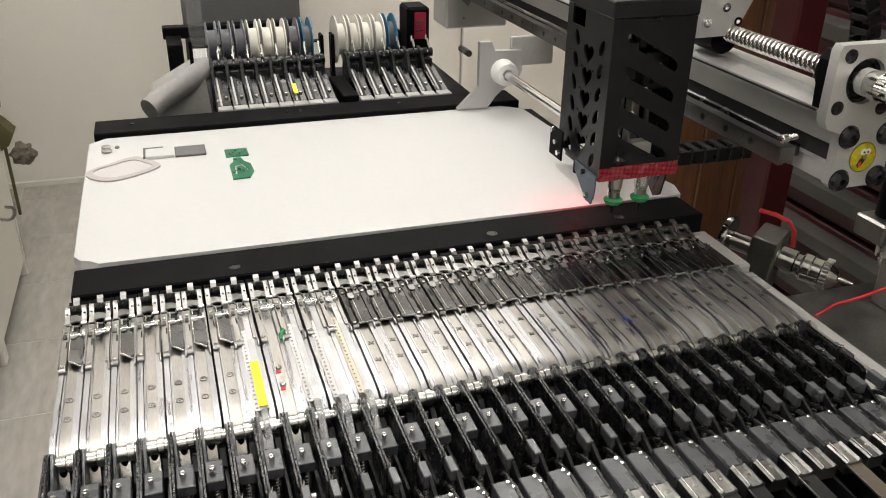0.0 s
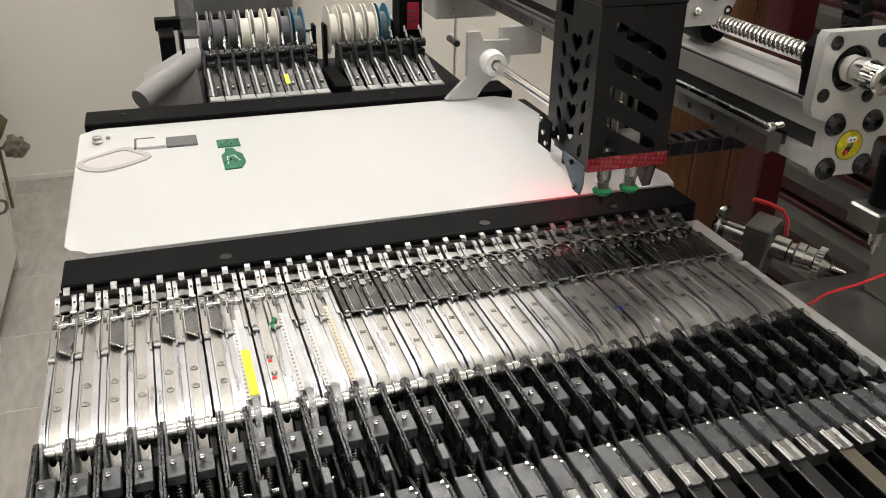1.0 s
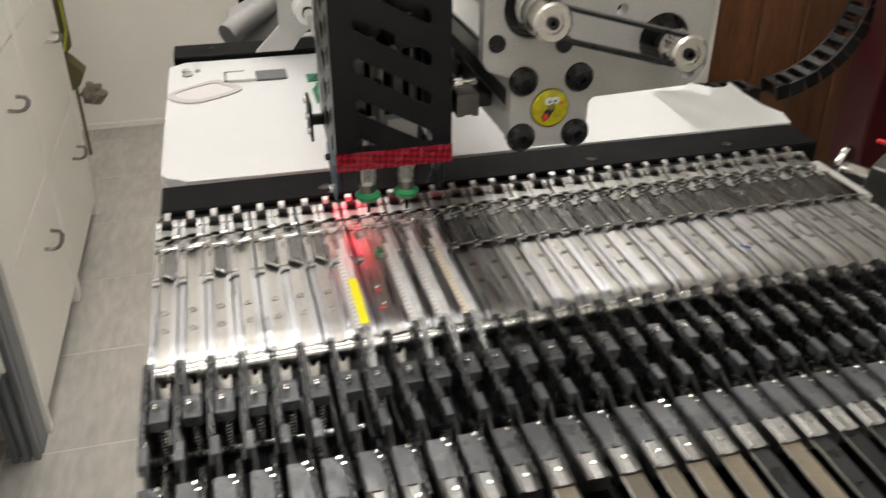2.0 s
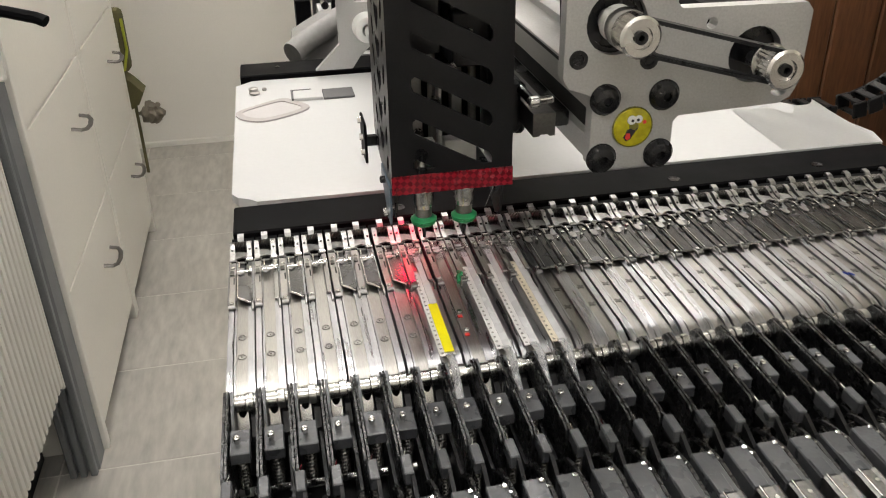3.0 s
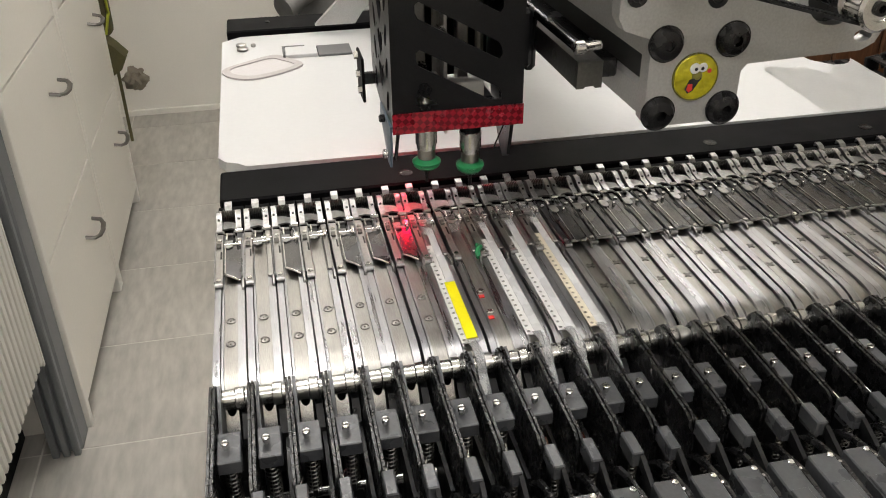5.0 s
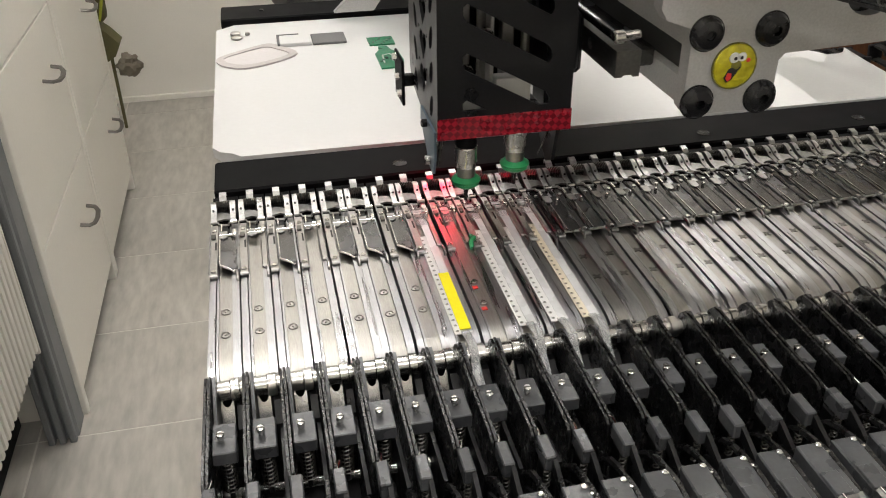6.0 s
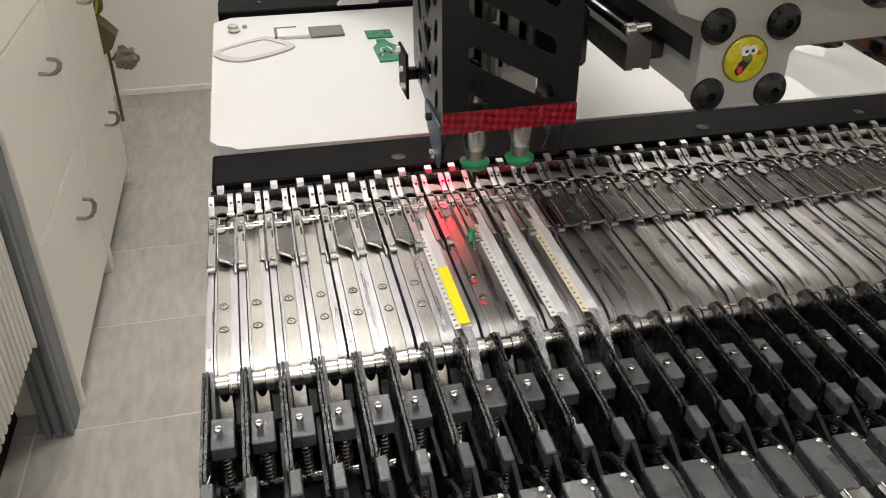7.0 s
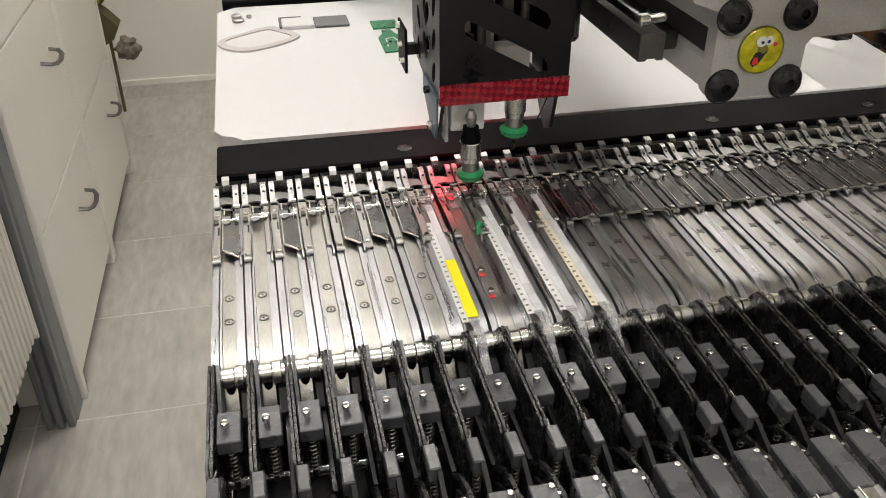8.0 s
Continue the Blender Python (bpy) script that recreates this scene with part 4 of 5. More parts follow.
part("white_dot", lathe(B(), [(0, 0.0024), (0.0004, 0.0022)], (-0.0010, GY - 0.0095, 0.9123), (0, -1, 0), 14), M_EYE, stk)
part("white_dot", lathe(B(), [(0, 0.0021), (0.0004, 0.0019)], (0.0026, GY - 0.0095, 0.9125), (0, -1, 0), 14), M_EYE, stk)
part("dark_shape", prism(B(), [(-0.0048, 0.9035), (-0.0034, 0.9015), (-0.0012, 0.9025), (0.0022, 0.9080), (0.0012, 0.9088), (-0.0030, 0.9075)], "y", GY - 0.0100, GY - 0.0096), M_SHADEBLACK, stk)
part("red_shape", prism(B(), [(-0.0042, 0.9034), (-0.0030, 0.9020), (-0.0014, 0.9032), (-0.0016, 0.9056), (-0.0036, 0.9058)], "y", GY - 0.0102, GY - 0.0101), M_RED, stk)
part("red_shape", lathe(B(), [(0, 0.0011), (0.0003, 0.001)], (0.0058, GY - 0.0092, 0.9108), (0, -1, 0), 10), M_RED, stk)
# beam
beam = [(-0.0200, 0.890), (0.021, 0.890), (0.021, 0.93), (0.0, 0.932), (-0.002, 0.936), (-0.0200, 0.934), (-0.0200, 0.916), (-0.0165, 0.915), (-0.0165, 0.903), (-0.0200, 0.902)]
part("beam", prism(B(), beam, "y", GY + 0.0005, 0.83), M_ALU, gantry, "grooved aluminium beam")
part("upper_profile", prism(B(), [(-0.031, 0.936), (0.004, 0.936), (0.004, 0.9445), (-0.011, 0.9445), (-0.011, 0.9405), (-0.031, 0.9400)], "y", 0.068, 0.83), M_ALU, gantry)
# near-black strips paint the shade of the beam's recess and upper groove
part("beam_slot", box(B(), -0.0172, -0.0166, 0.064, 0.82, 0.9035, 0.9145), M_SHADEBLACK, gantry)
part("upper_groove", box(B(), -0.0313, -0.0306, 0.07, 0.83, 0.9372, 0.9388), M_SHADEBLACK, gantry)
hl = [ring(0.115 + 0.03 * k, 0.9025, 0.0028, 10) for k in range(24)]
part("linear_rail", holed_plate(B(), [(0.085, 0.8960), (0.815, 0.8960), (0.815, 0.9085), (0.085, 0.9085)], hl, Matrix(((0, 0, 1, -0.042), (1, 0, 0, 0), (0, 1, 0, 0), (0, 0, 0, 1))), 0.012), M_CLAMP, gantry, "grey steel linear rail with bolt holes")
part("rail_bed", box(B(), -0.0298, -0.0205, 0.088, 0.815, 0.8985, 0.9075, 0.001), M_SHIELD, gantry)
part("guide_shaft", lathe(B(), [(0, 0.0020), (0.001, 0.0024), (0.66, 0.0024)], (-0.0430, 0.0838, 0.9155), (0, 1, 0), 16), M_SHIELD, gantry)
part("rail_cap", prism(B(), [(-0.0420, 0.8960), (-0.0385, 0.8960), (-0.0376, 0.8972), (-0.0340, 0.8972), (-0.0331, 0.8960), (-0.0300, 0.8960), (-0.0300, 0.9085), (-0.0420, 0.9085)], "y", 0.0825, 0.0848), M_CLAMP, gantry)
sb = part("stop_bolt", lathe(B(), [(0, 0.0024), (0.0006, 0.0030), (0.0045, 0.0030), (0.0045, 0.0018), (0.0125, 0.0018)], (-0.0450, 0.0808, 0.9157), (0.75, 0.02, 0.05), 16), M_STEEL, gantry, "bright socket-head bolt")
part("thread", coil(B(), (-0.0365, 0.0810, 0.9163), (0.75, 0.02, 0.05), 0.0018, 0.0004, 10, 0.0070, 10, 4), M_STEEL, gantry)
part("ball_screw", lathe(B(), [(0, 0.0050), (0.7, 0.0050)], (-0.012, 0.085, 0.960), (0, 1, 0), 18), M_SPRING, gantry)
part("screw_thread", coil(B(), (-0.012, 0.21, 0.960), (0, 1, 0), 0.0054, 0.0013, 52, 0.25, 16, 12), M_STEEL, gantry, "bright ball screw thread")
part("bearing_block", lathe(B(), [(0, 0.018), (0.012, 0.018), (0.013, 0.016), (0.022, 0.014)], (-0.012, GY + 0.0005, 0.960), (0, 1, 0), 28), M_ANO, gantry)
part("bearing_flange", prism(B(), [(-0.032, 0.940), (-0.020, 0.936), (0.016, 0.936), (0.016, 0.978), (-0.030, 0.978), (-0.034, 0.972)], "y", GY + 0.0004, GY + 0.012), M_ANO, gantry)
part("bearing_seat", lathe(B(), [(0, 0.0149), (0.002, 0.0149), (0.002, 0.0125), (-0.004, 0.0120), (-0.004, 0.008)], (-0.012, GY - 0.002, 0.960), (0, -1, 0), 28), M_BLACKSTEEL, gantry)
part("screw_collar", lathe(B(), [(0, 0.0085), (0.012, 0.0085), (0.012, 0.0095), (0.020, 0.0095)], (-0.012, GY - 0.004, 0.960), (0, -1, 0), 24), M_STEEL, gantry)
part("collar_label", lathe(B(), [(0, 0.0088), (0.006, 0.0088)], (-0.012, GY - 0.007, 0.960), (0, -1, 0), 24), M_LABELW, gantry)


def pulley(u, v, y0, r, parent):
    n = 40
    b = B()
    prof = [((r if k % 2 else r * 0.9) * math.cos(6.2832 * k / n), (r if k % 2 else r * 0.9) * math.sin(6.2832 * k / n)) for k in range(n)]
    prism(b, [(u + p, v + q) for p, q in prof], "y", y0 - 0.012, y0)
    p = part("pulley", b, M_STEEL, parent, "bright toothed belt pulley")
    part("flange", lathe(B(), [(0, r * 1.32), (0.0012, r * 1.38), (0.0024, r * 1.2), (0.0024, 0.0052), (0.001, 0.0050), (0.001, 0.0032)], (u, y0 - 0.012, v), (0, -1, 0), 32), M_STEEL, p)
    part("flange", lathe(B(), [(0, r * 1.3), (0.0012, r * 1.3)], (u, y0 + 0.0012, v), (0, -1, 0), 32), M_STEEL, p)
    part("shaft_end", lathe(B(), [(0, 0.0030), (0.002, 0.0030), (0.002, 0.0016), (0.0005, 0.0014)], (u, y0 - 0.0125, v), (0, -1, 0), 16), M_BLACKSTEEL, p)
    return p


pulley(-0.012, 0.960, GY - 0.022, 0.0070, gantry)
pulley(0.061, 0.940, GY - 0.022, 0.0070, gantry)
part("motor_hub", lathe(B(), [(0, 0.0138), (0.004, 0.0138), (0.004, 0.006), (0.022, 0.006)], (0.061, GY + 0.002, 0.940), (0, -1, 0), 24), M_BLACKSTEEL, gantry)
part("motor", box(B(), 0.040, 0.082, GY + 0.003, GY + 0.045, 0.9195, 0.9605, 0.003), M_ANO, gantry, "black stepper motor")
d0, d1 = Vector((-0.012, 0.960)), Vector((0.061, 0.940))
nrm = Vector((d1.y - d0.y, -(d1.x - d0.x))).normalized()
for s in (-1, 1):
    a, b_ = d0 + nrm * s * 0.0072, d1 + nrm * s * 0.0072
    bm_ = prism(B(), [tuple(a), tuple(b_), tuple(b_ + nrm * s * 0.0012), tuple(a + nrm * s * 0.0012)], "y", GY - 0.0325, GY - 0.0250)
    for k in range(36):
        p, e = a.lerp(b_, (k + 0.3) / 36.0), (b_ - a) / 36.0 * 0.45
        prism(bm_, [tuple(p), tuple(p + e), tuple(p + e - nrm * s * 0.0007), tuple(p - nrm * s * 0.0007)], "y", GY - 0.0325, GY - 0.0250)
    part("belt", bm_, M_PLAST, gantry, "black toothed drive belt")
# rear bracket with white bush
rbk = [(-0.1335, 0.8217), (-0.0980, 0.8217), (-0.0900, 0.8330), (-0.0800, 0.8420), (-0.0660, 0.8480), (-0.0595, 0.8600), (-0.0605, 0.8830), (-0.0920, 0.8840), (-0.0965, 0.8940), (-0.1095, 0.8940), (-0.1095, 0.8450)]
part("rear_bracket", prism(B(), rbk, "y", 0.487, 0.494), M_ALU, gantry, "pale cut aluminium bracket")
part("bush", lathe(B(), [(0, 0.0140), (0.010, 0.0135), (0.016, 0.0120), (0.016, 0.0060), (0.010, 0.0056)], (-0.0825, 0.487, 0.861), (0, -1, 0), 28), M_SKYW, gantry, "white plastic bush")
part("long_shaft", cyl(B(), (-0.0825, 0.520, 0.861), (-0.0825, 0.235, 0.861), 0.0046, n=18), M_CHROME, gantry)
part("bracket_tie", box(B(), -0.0700, -0.0195, 0.4945, 0.5000, 0.8640, 0.8960, 0.001), M_ALU, gantry)
part("bracket_pin", cyl(B(), (-0.1195, 0.494, 0.881), (-0.1195, 0.520, 0.881), 0.0036, n=12), M_BLACKSTEEL, gantry)
part("end_carriage", box(B(), -0.045, 0.05, 0.80, 0.86, 0.84, 0.935, 0.003), M_ALU, gantry)

# ---- placing head: origin at the lower left corner of its front cover ----
head = thing("placing_head", "black sheet-metal placing head with slotted cover and red woven strip", "placing head")
HW, HT = 0.065, 0.117
slots = []
for k in range(6):
    # slanting slots with round ends
    v, s_, h = 0.1085 - 0.0222 * k, -0.55, 0.0082
    u0, u1 = 0.0120, 0.0540
    lo = lambda u: v - h + s_ * (u - u0)
    pts = [(u0 + 0.0015, lo(u0 + 0.0015)), (u1 - 0.0015, lo(u1 - 0.0015)), (u1, lo(u1) + 0.0028), (u1, lo(u1) + h - 0.0022), (u1 - 0.0018, lo(u1 - 0.0018) + h),
           (u0 + 0.0018, lo(u0 + 0.0018) + h), (u0, lo(u0) + h - 0.0024), (u0, lo(u0) + 0.0024)]
    out = []
    for p, q in zip(pts, pts[1:] + pts[:1]):
        if p[1] > 0.0135:
            out.append(p)
        if (p[1] > 0.0135) != (q[1] > 0.0135):
            w = (0.0135 - p[1]) / (q[1] - p[1])
            out.append((p[0] + w * (q[0] - p[0]), 0.0135))
    if len(out) > 2 and max(p[1] for p in out) > 0.018:
        slots.append(out)
part("front_cover", holed_plate(B(), [(0, 0), (HW, 0), (HW, HT), (0, HT)], slots, pose(0, 0.0015, 0, 90, 0, 0), 0.0015), M_HEAD, head, "black cover with slanting slots")
part("red_strip", box(B(), -0.0003, HW + 0.0003, -0.0008, 0.0, 0.0, 0.0105), M_CARBON, head, "glossy red woven strip")


def heart(cu, cv, r):
    pts = []
    for i in range(18):
        a = 6.2832 * i / 18
        pts.append((cu + r * 16 * math.sin(a) ** 3 / 16, cv + r * (13 * math.cos(a) - 5 * math.cos(2 * a) - 2 * math.cos(3 * a) - math.cos(4 * a)) / 16))
    return pts


HD = 0.068
sh_ = [heart(0.031, 0.020 + 0.0168 * k, 0.0080) for k in range(5)] + [ring(0.031 + sgn * 0.019, 0.012 + 0.0165 * k, 0.0034, 12, 0.0064, -0.45 * sgn) for k in range(6) for sgn in (-1, 1)] + [ring(0.031 + sgn * 0.009, 0.0265 + 0.0165 * k, 0.0010, 8) for k in range(4) for sgn in (-1, 1)]
sh_.append([(0.040, 0.103), (0.060, 0.103), (0.060, 0.1155), (0.040, 0.1155)])
side = Matrix(((0, 0, 1, 0), (1, 0, 0, 0.0016), (0, 1, 0, 0), (0, 0, 0, 1)))
sp = [(0, 0), (0.012, 0), (0.030, 0.0), (HD - 0.006, 0.006), (HD, 0.014), (HD, HT), (0, HT)]
part("side_cover", holed_plate(B(), sp, sh_, side, 0.0015), M_HEAD, head, "matt black cover with cut hearts and ovals")
part("side_cover", holed_plate(B(), sp, [[(p[0], p[1]) for p in h] for h in sh_[5:11]], Matrix(((0, 0, 1, HW - 0.0015), (1, 0, 0, 0.0016), (0, 1, 0, 0), (0, 0, 0, 1))), 0.0015), M_HEAD, head)
part("top_cap", box(B(), -0.001, HW + 0.001, -0.001, HD + 0.002, HT + 0.0002, HT + 0.012, 0.001), M_HEAD, head)
part("back_plate", box(B(), 0.002, HW - 0.002, HD - 0.004, HD, 0.006, HT), M_ANO, head)
part("carriage", box(B(), HW + 0.0003, HW + 0.009, 0.016, HD - 0.004, 0.022, 0.052, 0.002), M_HEAD, head)
part("slider", box(B(), HW + 0.0092, HW + 0.0160, 0.030, HD + 0.010, 0.016, 0.046, 0.002), M_HEAD, head)
part("hose_guard", prism(B(), [(0.030, -0.012), (0.040, -0.014), (0.052, -0.006), (0.056, 0.010), (0.056, 0.034), (0.030, 0.034)], "x", HW + 0.0004, HW + 0.0020), M_PALEGREY, head, "pale grey side plate")
part("right_plate", prism(B(), [(0.012, -0.022), (0.020, -0.026), (0.028, -0.020), (0.046, 0.0), (0.050, 0.040), (0.006, 0.040), (0.006, 0.0)], "x", HW - 0.004, HW - 0.0022), M_HEAD, head)
# inside, seen through the slots
for x in (0.0155, 0.0375):
    part("inner_rail", box(B(), x, x + 0.006, 0.026, 0.033, 0.004, 0.112, 0.0005), M_ALUDARK, head)
    part("inner_screw", cyl(B(), (x + 0.011, 0.024, 0.012), (x + 0.011, 0.024, 0.11), 0.0022, n=10), M_ALUDARK, head)
part("inner_motor", box(B(), 0.010, 0.030, 0.014, 0.040, 0.070, 0.098, 0.001), M_PLAST, head)
part("inner_motor", box(B(), 0.036, 0.056, 0.014, 0.040, 0.062, 0.090, 0.001), M_PLAST, head)
for k in range(5):
    part("inner_screw_head", lathe(B(), [(0, 0.0028), (0.003, 0.0028), (0.003, 0.0014), (0.001, 0.0013)], (0.016 + 0.009 * k, 0.0095, 0.030 + 0.017 * k), (0, -1, 0), 12), M_STEEL, head)
part("under_plate", box(B(), 0.003, HW - 0.006, 0.024, HD - 0.006, -0.001, 0.003, 0.0005), M_GREYPL, head)
part("blue_foot", prism(B(), [(0.002, 0.003), (0.036, 0.004), (0.036, -0.003), (0.014, -0.020), (0.006, -0.020), (0.002, -0.010)], "x", -0.0012, -0.0002), M_BLUEPL, head, "dark grey-blue side guard")
part("guard_bolt", lathe(B(), [(0, 0.0024), (0.0025, 0.0024), (0.003, 0.0012)], (-0.0012, 0.012, -0.015), (-1, 0, 0), 12), M_ROD, head)
part("guard_bolt", lathe(B(), [(0, 0.0020), (0.0025, 0.0020), (0.003, 0.0012)], (-0.0012, 0.020, 0.001), (-1, 0, 0), 12), M_BLACKSTEEL, head)
part("drag_pin", cyl(B(), (0.0045, 0.012, -0.002), (0.002, 0.009, -0.0175), 0.0009, n=6), M_BLACKSTEEL, head)
part("drag_pin", cyl(B(), (0.0605, 0.012, -0.001), (0.0525, 0.008, -0.0160), 0.0004, n=6), M_BLACKSTEEL, head)
part("left_bracket", box(B(), -0.0085, -0.0070, 0.046, 0.068, 0.000, 0.024, 0.0006), M_ANO, head)
part("bracket_arm", box(B(), -0.0069, 0.0, 0.058, 0.062, 0.006, 0.012, 0.0004), M_SHIELD, head)
for v in (0.003, 0.010, 0.018):
    part("bracket_bolt", lathe(B(), [(0, 0.0022), (0.002, 0.0020)], (-0.0085, 0.048 + v * 0.8, 0.003 + v), (-1, 0, 0), 10), M_STEEL, head)
# added tube that trims the LED's light, to weaken its reflection on the lanes
part("led_shroud", lathe(B(), [(0, 0.0044), (0.0135, 0.0044), (0.0135, 0.0052), (0, 0.0052)], (0.014, 0.056, -0.0011), (0, 0, -1), 20), M_ANO, head)
part("led_ring", lathe(B(), [(0, 0.0042), (0.0012, 0.0042)], (0.014, 0.056, -0.0118), (0, 0, -1), 18), M_LED, head, "glowing red light under the head")
# nut bracket on the ball screw
nb = part("nut_bracket", prism(B(), [(0.0665, 0.089), (0.0665, 0.112), (0.090, 0.124), (0.141, 0.128), (0.146, 0.121), (0.134, 0.096), (0.127, 0.090)], "y", 0.046, 0.052), M_ALU, head, "milled nut bracket")
for u, v in ((0.088, 0.100), (0.104, 0.101), (0.119, 0.112), (0.131, 0.101)):
    part("bracket_bolt", lathe(B(), [(0, 0.0036), (0.003, 0.0036), (0.003, 0.0018), (0.001, 0.0017)], (u, 0.046, v), (0, -1, 0), 14), M_CHROME, nb)
part("ball_nut", cyl(B(), (0.128, 0.0525, 0.086), (0.128, 0.085, 0.086), 0.012, n=24), M_ANO, head)


def nozzle(name, x):
    n = thing(name, "", "", "")
    n.parent = head
    n.location = (x, 0.0045, 0)
    part("barrel", lathe(B(), [(0.0005, 0.0050), (0.0, 0.0056), (-0.0075, 0.0056), (-0.008, 0.0050), (-0.0105, 0.0048), (-0.0105, 0.0030)], (0, 0, 0), (0, 0, 1), 24), M_STEEL, n)
    part("black_cap", lathe(B(), [(0.0006, 0.0052), (0.003, 0.0054), (0.0055, 0.0044), (0.0085, 0.0040), (0.0085, 0.0020)], (0, 0, 0), (0, 0, 1), 20), M_ANO, n)
    part("green_ring", lathe(B(), [(-0.0155, 0.0045), (-0.0163, 0.0060), (-0.0172, 0.0072), (-0.0180, 0.0072), (-0.0186, 0.0062), (-0.0195, 0.0066), (-0.0205, 0.0056), (-0.0215, 0.0040)], (0, 0, 0), (0, 0, 1), 28), M_GREEN, n, "green silicone ring")
    part("lower_barrel", lathe(B(), [(-0.0105, 0.0045), (-0.0155, 0.0045)], (0, 0, 0), (0, 0, 1), 20), M_ALUDARK, n)
    part("needle", lathe(B(), [(-0.0214, 0.0018), (-0.0240, 0.0012), (-0.0290, 0.0008)], (0, 0, 0), (0, 0, 1), 10), M_BLACKSTEEL, n)
    part("slide", box(B(), -0.0118, -0.0098, 0.0075, 0.016, -0.0030, 0.060, 0.0005), M_ALU, n)
    part("slide_block", box(B(), -0.0090, 0.0085, 0.0060, 0.014, 0.0035, 0.024, 0.0005), M_SKYW, n, "white slide block")
    part("slide_screw", lathe(B(), [(0, 0.0016), (0.002, 0.0016), (0.002, 0.0008)], (-0.0118, 0.012, 0.003), (-1, 0, 0), 10), M_STEEL, n)
    part("fitting", lathe(B(), [(0.0086, 0.0024), (0.014, 0.0030), (0.0155, 0.0022), (0.017, 0.0016)], (0, 0, 0), (0, 0, 1), 12), M_ALUDARK, n)
    return n


noz_a = nozzle("nozzle", 0.0170)
noz_b = nozzle("nozzle", 0.0395)

# ---- cable chain: an upright loop of black links ----
chain = thing("cable_chain", "black plastic cable chain in an upright loop", "cable chain")
cx, cz, cr = 0.648, 0.856, 0.118
path = [(0.463 + 0.0185 * k, cz - cr, 0.0) for k in range(10)] + [(cx + cr * math.sin(a), cz - cr * math.cos(a), a) for a in (0.16 * k for k in range(1, 20))] + [(cx - 0.0185 * k, cz + cr, math.pi) for k in range(18)]
link_mesh = None
for px_, pz_, a in path:
    if link_mesh is None:
        b = B()
        box(b, -0.0085, 0.0085, 0.0, 0.0035, -0.009, 0.009, 0.001)
        box(b, -0.0085, 0.0085, 0.0315, 0.035, -0.009, 0.009, 0.001)
        box(b, -0.0040, 0.0040, 0.0035, 0.0315, 0.0065, 0.009, 0.0005)
        box(b, -0.0040, 0.0040, 0.0035, 0.0315, -0.009, -0.0065, 0.0005)
        ob = part("link", b, M_PLAST, chain)
        link_mesh = ob.data
    else:
        ob = new("link", link_mesh)
        ob.parent = chain
    ob.matrix_world = pose(px_, 0.47, pz_) @ Matrix.Rotation(-a, 4, "Y")

# ---- drill spindle and cables beside the feeders ----
sp_ = thing("drill_spindle", "steel drill chuck spindle in a clamp block beside the feeders", "drill")
A0, AX = Vector((0.516, 0.177, 0.788)), Vector((0.57, -0.80, -0.10)).normalized()
part("disc", lathe(B(), [(0, 0.0190), (0.002, 0.0195), (0.005, 0.0195), (0.006, 0.0185), (0.006, 0.008), (0.026, 0.008)], A0 - AX * 0.004, AX, 36), M_DARKCHROME, sp_)
q = AX.to_track_quat("Y", "Z").to_matrix()
c_ = A0 + AX * 0.032
part("clamp_block", box(B(), c_.x - 0.017, c_.x + 0.017, c_.y - 0.011, c_.y + 0.011, 0.750, 0.803, 0.0015, q), M_CLAMP, sp_)
part("clamp_bolt", lathe(B(), [(0, 0.004), (0.001, 0.004), (0.001, 0.002)], c_ + AX * 0.012 + Vector((-0.010, -0.002, 0.013)), AX, 14), M_BLACKSTEEL, sp_)
part("shaft", lathe(B(), [(0, 0.0110), (0.014, 0.0110), (0.015, 0.009), (0.022, 0.009)], c_ + AX * 0.011, AX, 28), M_DARKCHROME, sp_)
ck = part("chuck", lathe(B(), [(0, 0.010), (0.002, 0.0120), (0.008, 0.0120), (0.009, 0.0112), (0.016, 0.0112), (0.017, 0.0124), (0.021, 0.0124), (0.029, 0.0060), (0.030, 0.0024), (0.041, 0.0010)], c_ + AX * 0.030, AX, 30), M_DARKCHROME, sp_, "bright keyed drill chuck")
u_ = AX.orthogonal().normalized()
v_ = AX.cross(u_)
for k in range(24):
    a = 6.2832 * k / 24
    p = c_ + AX * 0.0475 + (u_ * math.cos(a) + v_ * math.sin(a)) * 0.0122
    part("chuck_tooth", cyl(B(), p, p + AX * 0.005, 0.0012, n=5), M_ALUDARK, ck)
part("foot", box(B(), c_.x - 0.012, c_.x + 0.012, c_.y - 0.012, c_.y + 0.012, 0.7005, 0.750, 0.001), M_ALUDARK, sp_)
deck = thing("side_deck", "dark metal deck with steel rails beside the feeders", "deck")
part("deck_plate", box(B(), 0.4785, 0.94, -0.25, 0.205, 0.685, 0.70, 0.002), M_CLAMP, deck)
for x in (0.500, 0.545):
    part("deck_rail", prism(B(), [(x, 0.7005), (x, 0.722), (x + 0.006, 0.724), (x + 0.014, 0.724), (x + 0.020, 0.722), (x + 0.020, 0.7005)], "y", -0.25, 0.10), M_ALUDARK, deck)
part("deck_leg", box(B(), 0.86, 0.90, -0.2, -0.16, 0.0, 0.685), M_BASE, deck)
part("deck_leg", box(B(), 0.86, 0.90, 0.15, 0.19, 0.0, 0.685), M_BASE, deck)
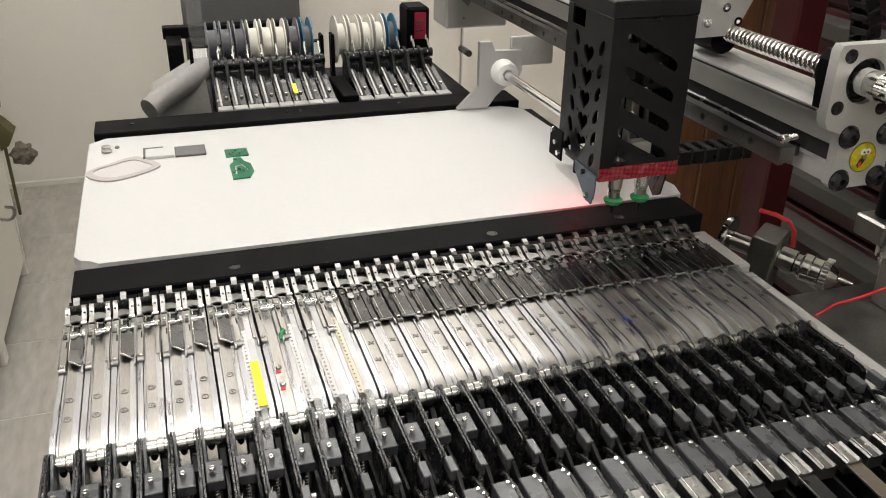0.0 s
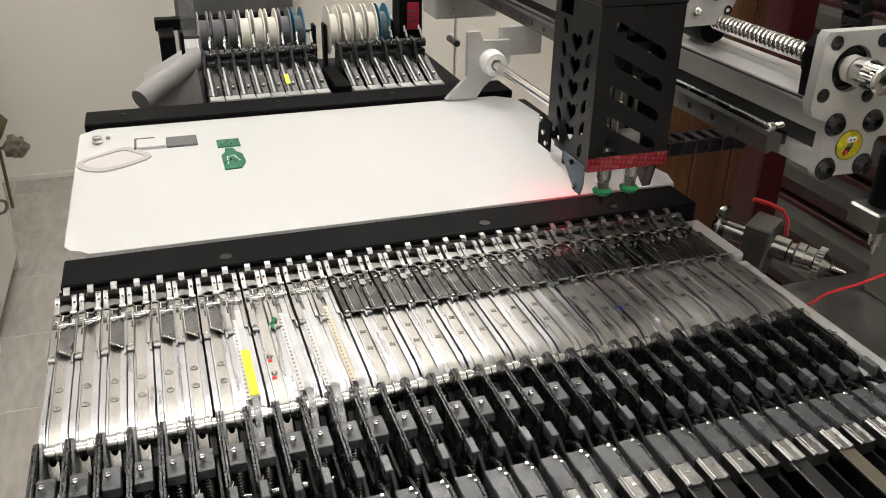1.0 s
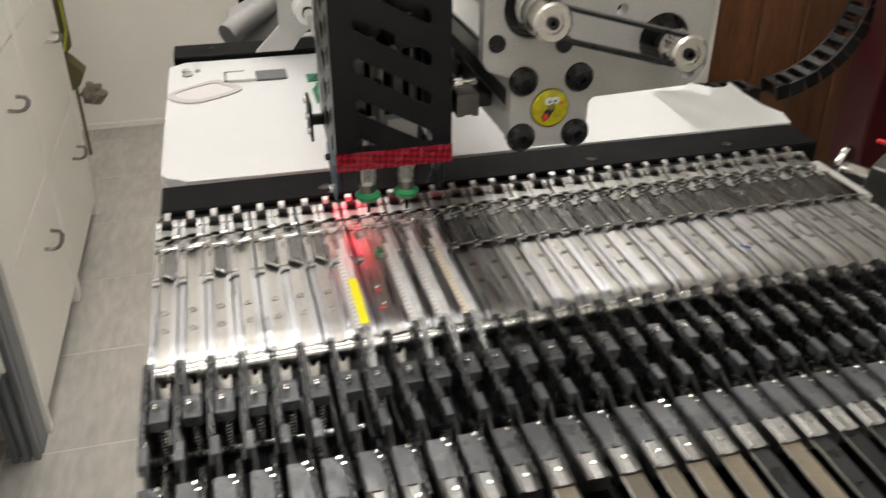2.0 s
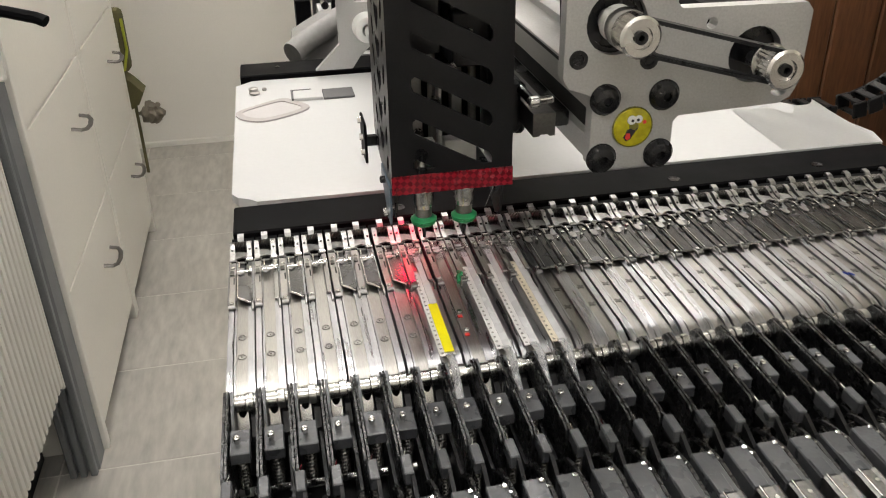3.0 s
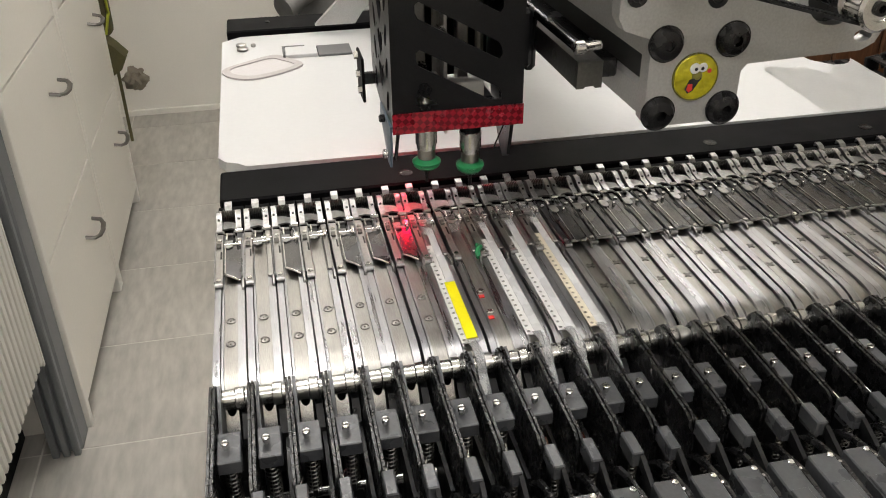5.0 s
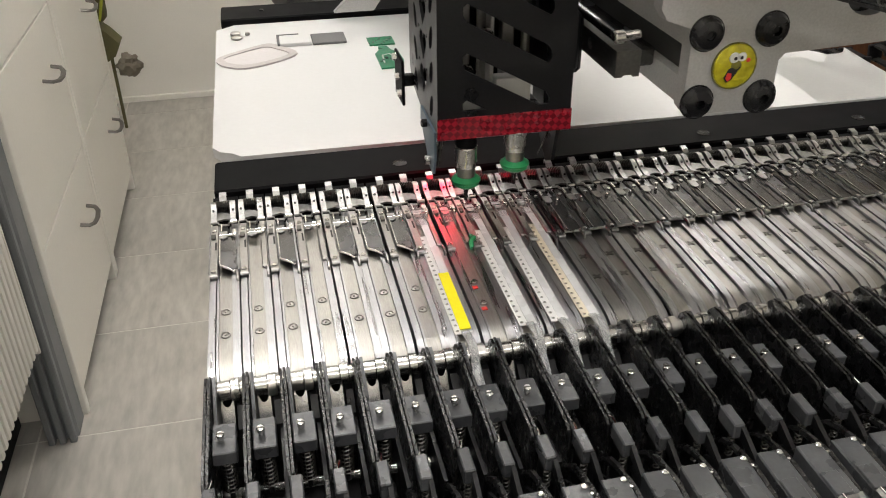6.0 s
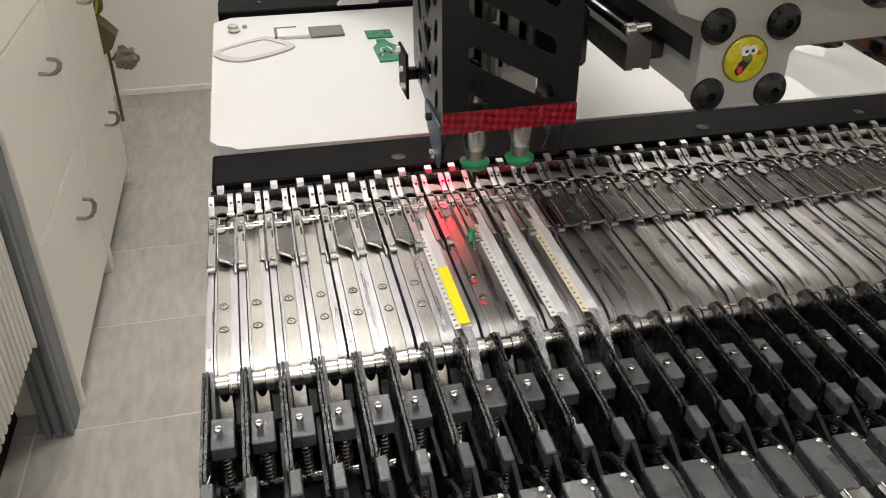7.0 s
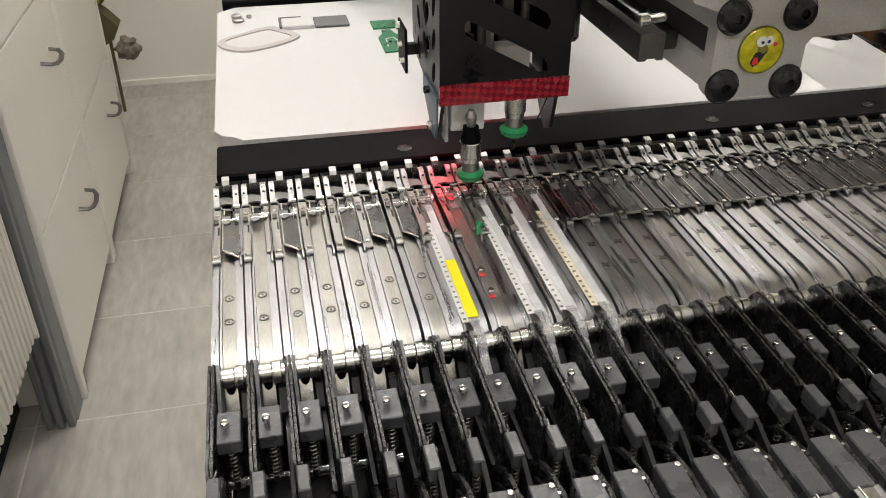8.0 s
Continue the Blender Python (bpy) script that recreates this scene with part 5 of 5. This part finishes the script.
for k, pts in enumerate(([(0.550, 0.185, 0.806), (0.562, 0.178, 0.803), (0.572, 0.172, 0.798), (0.576, 0.168, 0.790), (0.576, 0.166, 0.776)], [(0.540, 0.088, 0.757), (0.560, 0.092, 0.762), (0.59, 0.096, 0.762), (0.66, 0.104, 0.768)])):
    cb = thing("red_cable", ("short red sleeve standing beside the drill" if k == 0 else "thin red cable running past the drill"), "cable")
    part("sheath", tube(B(), pts, 0.0019 if k == 0 else 0.0012, 10), M_CABLE, cb)
st = thing("spring_pin_holder", "black cylinder on a grey metal holder with a pin", "holder")
part("cylinder", cyl(B(), (0.655, 0.145, 0.805), (0.655, 0.145, 0.85), 0.014, n=24), M_ANO, st)
part("holder_block", box(B(), 0.632, 0.680, 0.128, 0.162, 0.785, 0.8045, 0.002), M_ALUDARK, st)
part("pin", lathe(B(), [(0, 0.006), (0.018, 0.006), (0.019, 0.003), (0.028, 0.001)], (0.655, 0.145, 0.785), (0, 0, -1), 14), M_STEEL, st)
part("column", box(B(), 0.686, 0.712, 0.120, 0.172, 0.70, 0.86, 0.002), M_ALUDARK, st)
part("yoke", box(B(), 0.6802, 0.6858, 0.135, 0.155, 0.788, 0.802), M_ALUDARK, st)
rp = thing("red_post", "dark red painted post beside the machine", "post")
part("upright", box(B(), 0.76, 0.80, 0.43, 0.468, 0.0, 1.12, 0.003), M_TOOLRED, rp)

# ---- floor tiles ----
tile_mesh = None
for ix in range(-1, 5):
    for iy in range(-9, 9):
        x, y = -0.42 + 0.60 * ix, 0.030 + 0.30 * iy
        if tile_mesh is None:
            tile = part("tile", box(B(), 0.0015, 0.5985, 0.0015, 0.2985, -0.006, 0.0, 0.0008), M_TILE, bpy.data.objects["floor"])
            tile_mesh = tile.data
        else:
            tile = new("tile", tile_mesh)
            tile.parent = bpy.data.objects["floor"]
        tile.location = (x, y, 0)


def motions():
    g = [(0.0, 0.5095), (0.5, 0.510), (0.9, 0.5065), (1.0, 0.504), (1.1, 0.499), (1.3, 0.445), (1.5, 0.3582), (1.7, 0.270), (1.9, 0.2190), (2.0, 0.2128), (2.2, 0.2060), (3.3, 0.2075), (3.5, 0.2084), (4.0, 0.2107), (4.5, 0.2114),
         (5.2, 0.2117), (6.3, 0.238), (6.5, 0.238), (7.0, 0.238), (7.5, 0.2388), (8.0, 0.2393)]
    # the cross rails climb a little towards the cabinets
    rise = lambda x: 0.0025 - 0.0180 * (x - 0.21)
    walk(gantry, [(t, pose(x + 0.002, 0, rise(x))) for t, x in g])
    walk(chain, [(t, pose((x - 0.2084) / 2, 0, 0)) for t, x in g])
    h = [(0.0, 0.368, 0.154), (0.5, 0.3685, 0.1535), (0.9, 0.3655, 0.1525), (1.0, 0.363, 0.151), (1.1, 0.358, 0.150), (1.3, 0.310, 0.141), (1.5, 0.234, 0.124), (1.7, 0.165, 0.104), (1.9, 0.113, 0.090), (2.0, 0.1045, 0.086), (2.2, 0.099, 0.084),
         (3.3, 0.090, 0.086), (3.6, 0.090, 0.086), (3.7, 0.090, 0.096), (3.8, 0.090, 0.108), (4.0, 0.090, 0.1125), (4.5, 0.090, 0.113), (5.2, 0.0905, 0.113), (6.2, 0.1135, 0.087), (6.5, 0.114, 0.086), (6.9, 0.1135, 0.087),
         (7.0, 0.113, 0.090), (7.1, 0.113, 0.101), (7.2, 0.1132, 0.109), (7.5, 0.1135, 0.113), (8.0, 0.113, 0.114)]
    walk(head, [(t, pose(x + 0.0012, y + 0.0012 - 0.027 * max(0.0, x - 0.12), 0.8675 + rise(x + 0.05))) for t, x, y in h])
    walk(noz_a, [(t, pose(0.0170 + dx, 0.0045, z)) for t, dx, z in ((0, 0, 0), (5.2, 0, 0), (6.2, -0.004, -0.008), (6.3, -0.005, -0.0085), (6.5, -0.005, -0.0085), (6.6, -0.004, -0.007), (6.75, 0, 0), (7.3, 0, 0), (7.4, 0, -0.006),
                                                                 (7.5, 0, -0.013), (7.6, 0, -0.020), (7.7, 0, -0.0225), (8.0, 0, -0.0225))])
    walk(noz_b, [(t, pose(0.0395, 0.0045, z)) for t, z in ((0, 0), (3.85, 0), (4.0, -0.004), (4.1, -0.010), (4.2, -0.017), (4.3, -0.0215), (4.4, -0.0225), (4.7, -0.0225), (4.8, -0.020), (4.9, -0.012), (5.0, -0.004), (5.1, 0), (8.0, 0))])


motions()
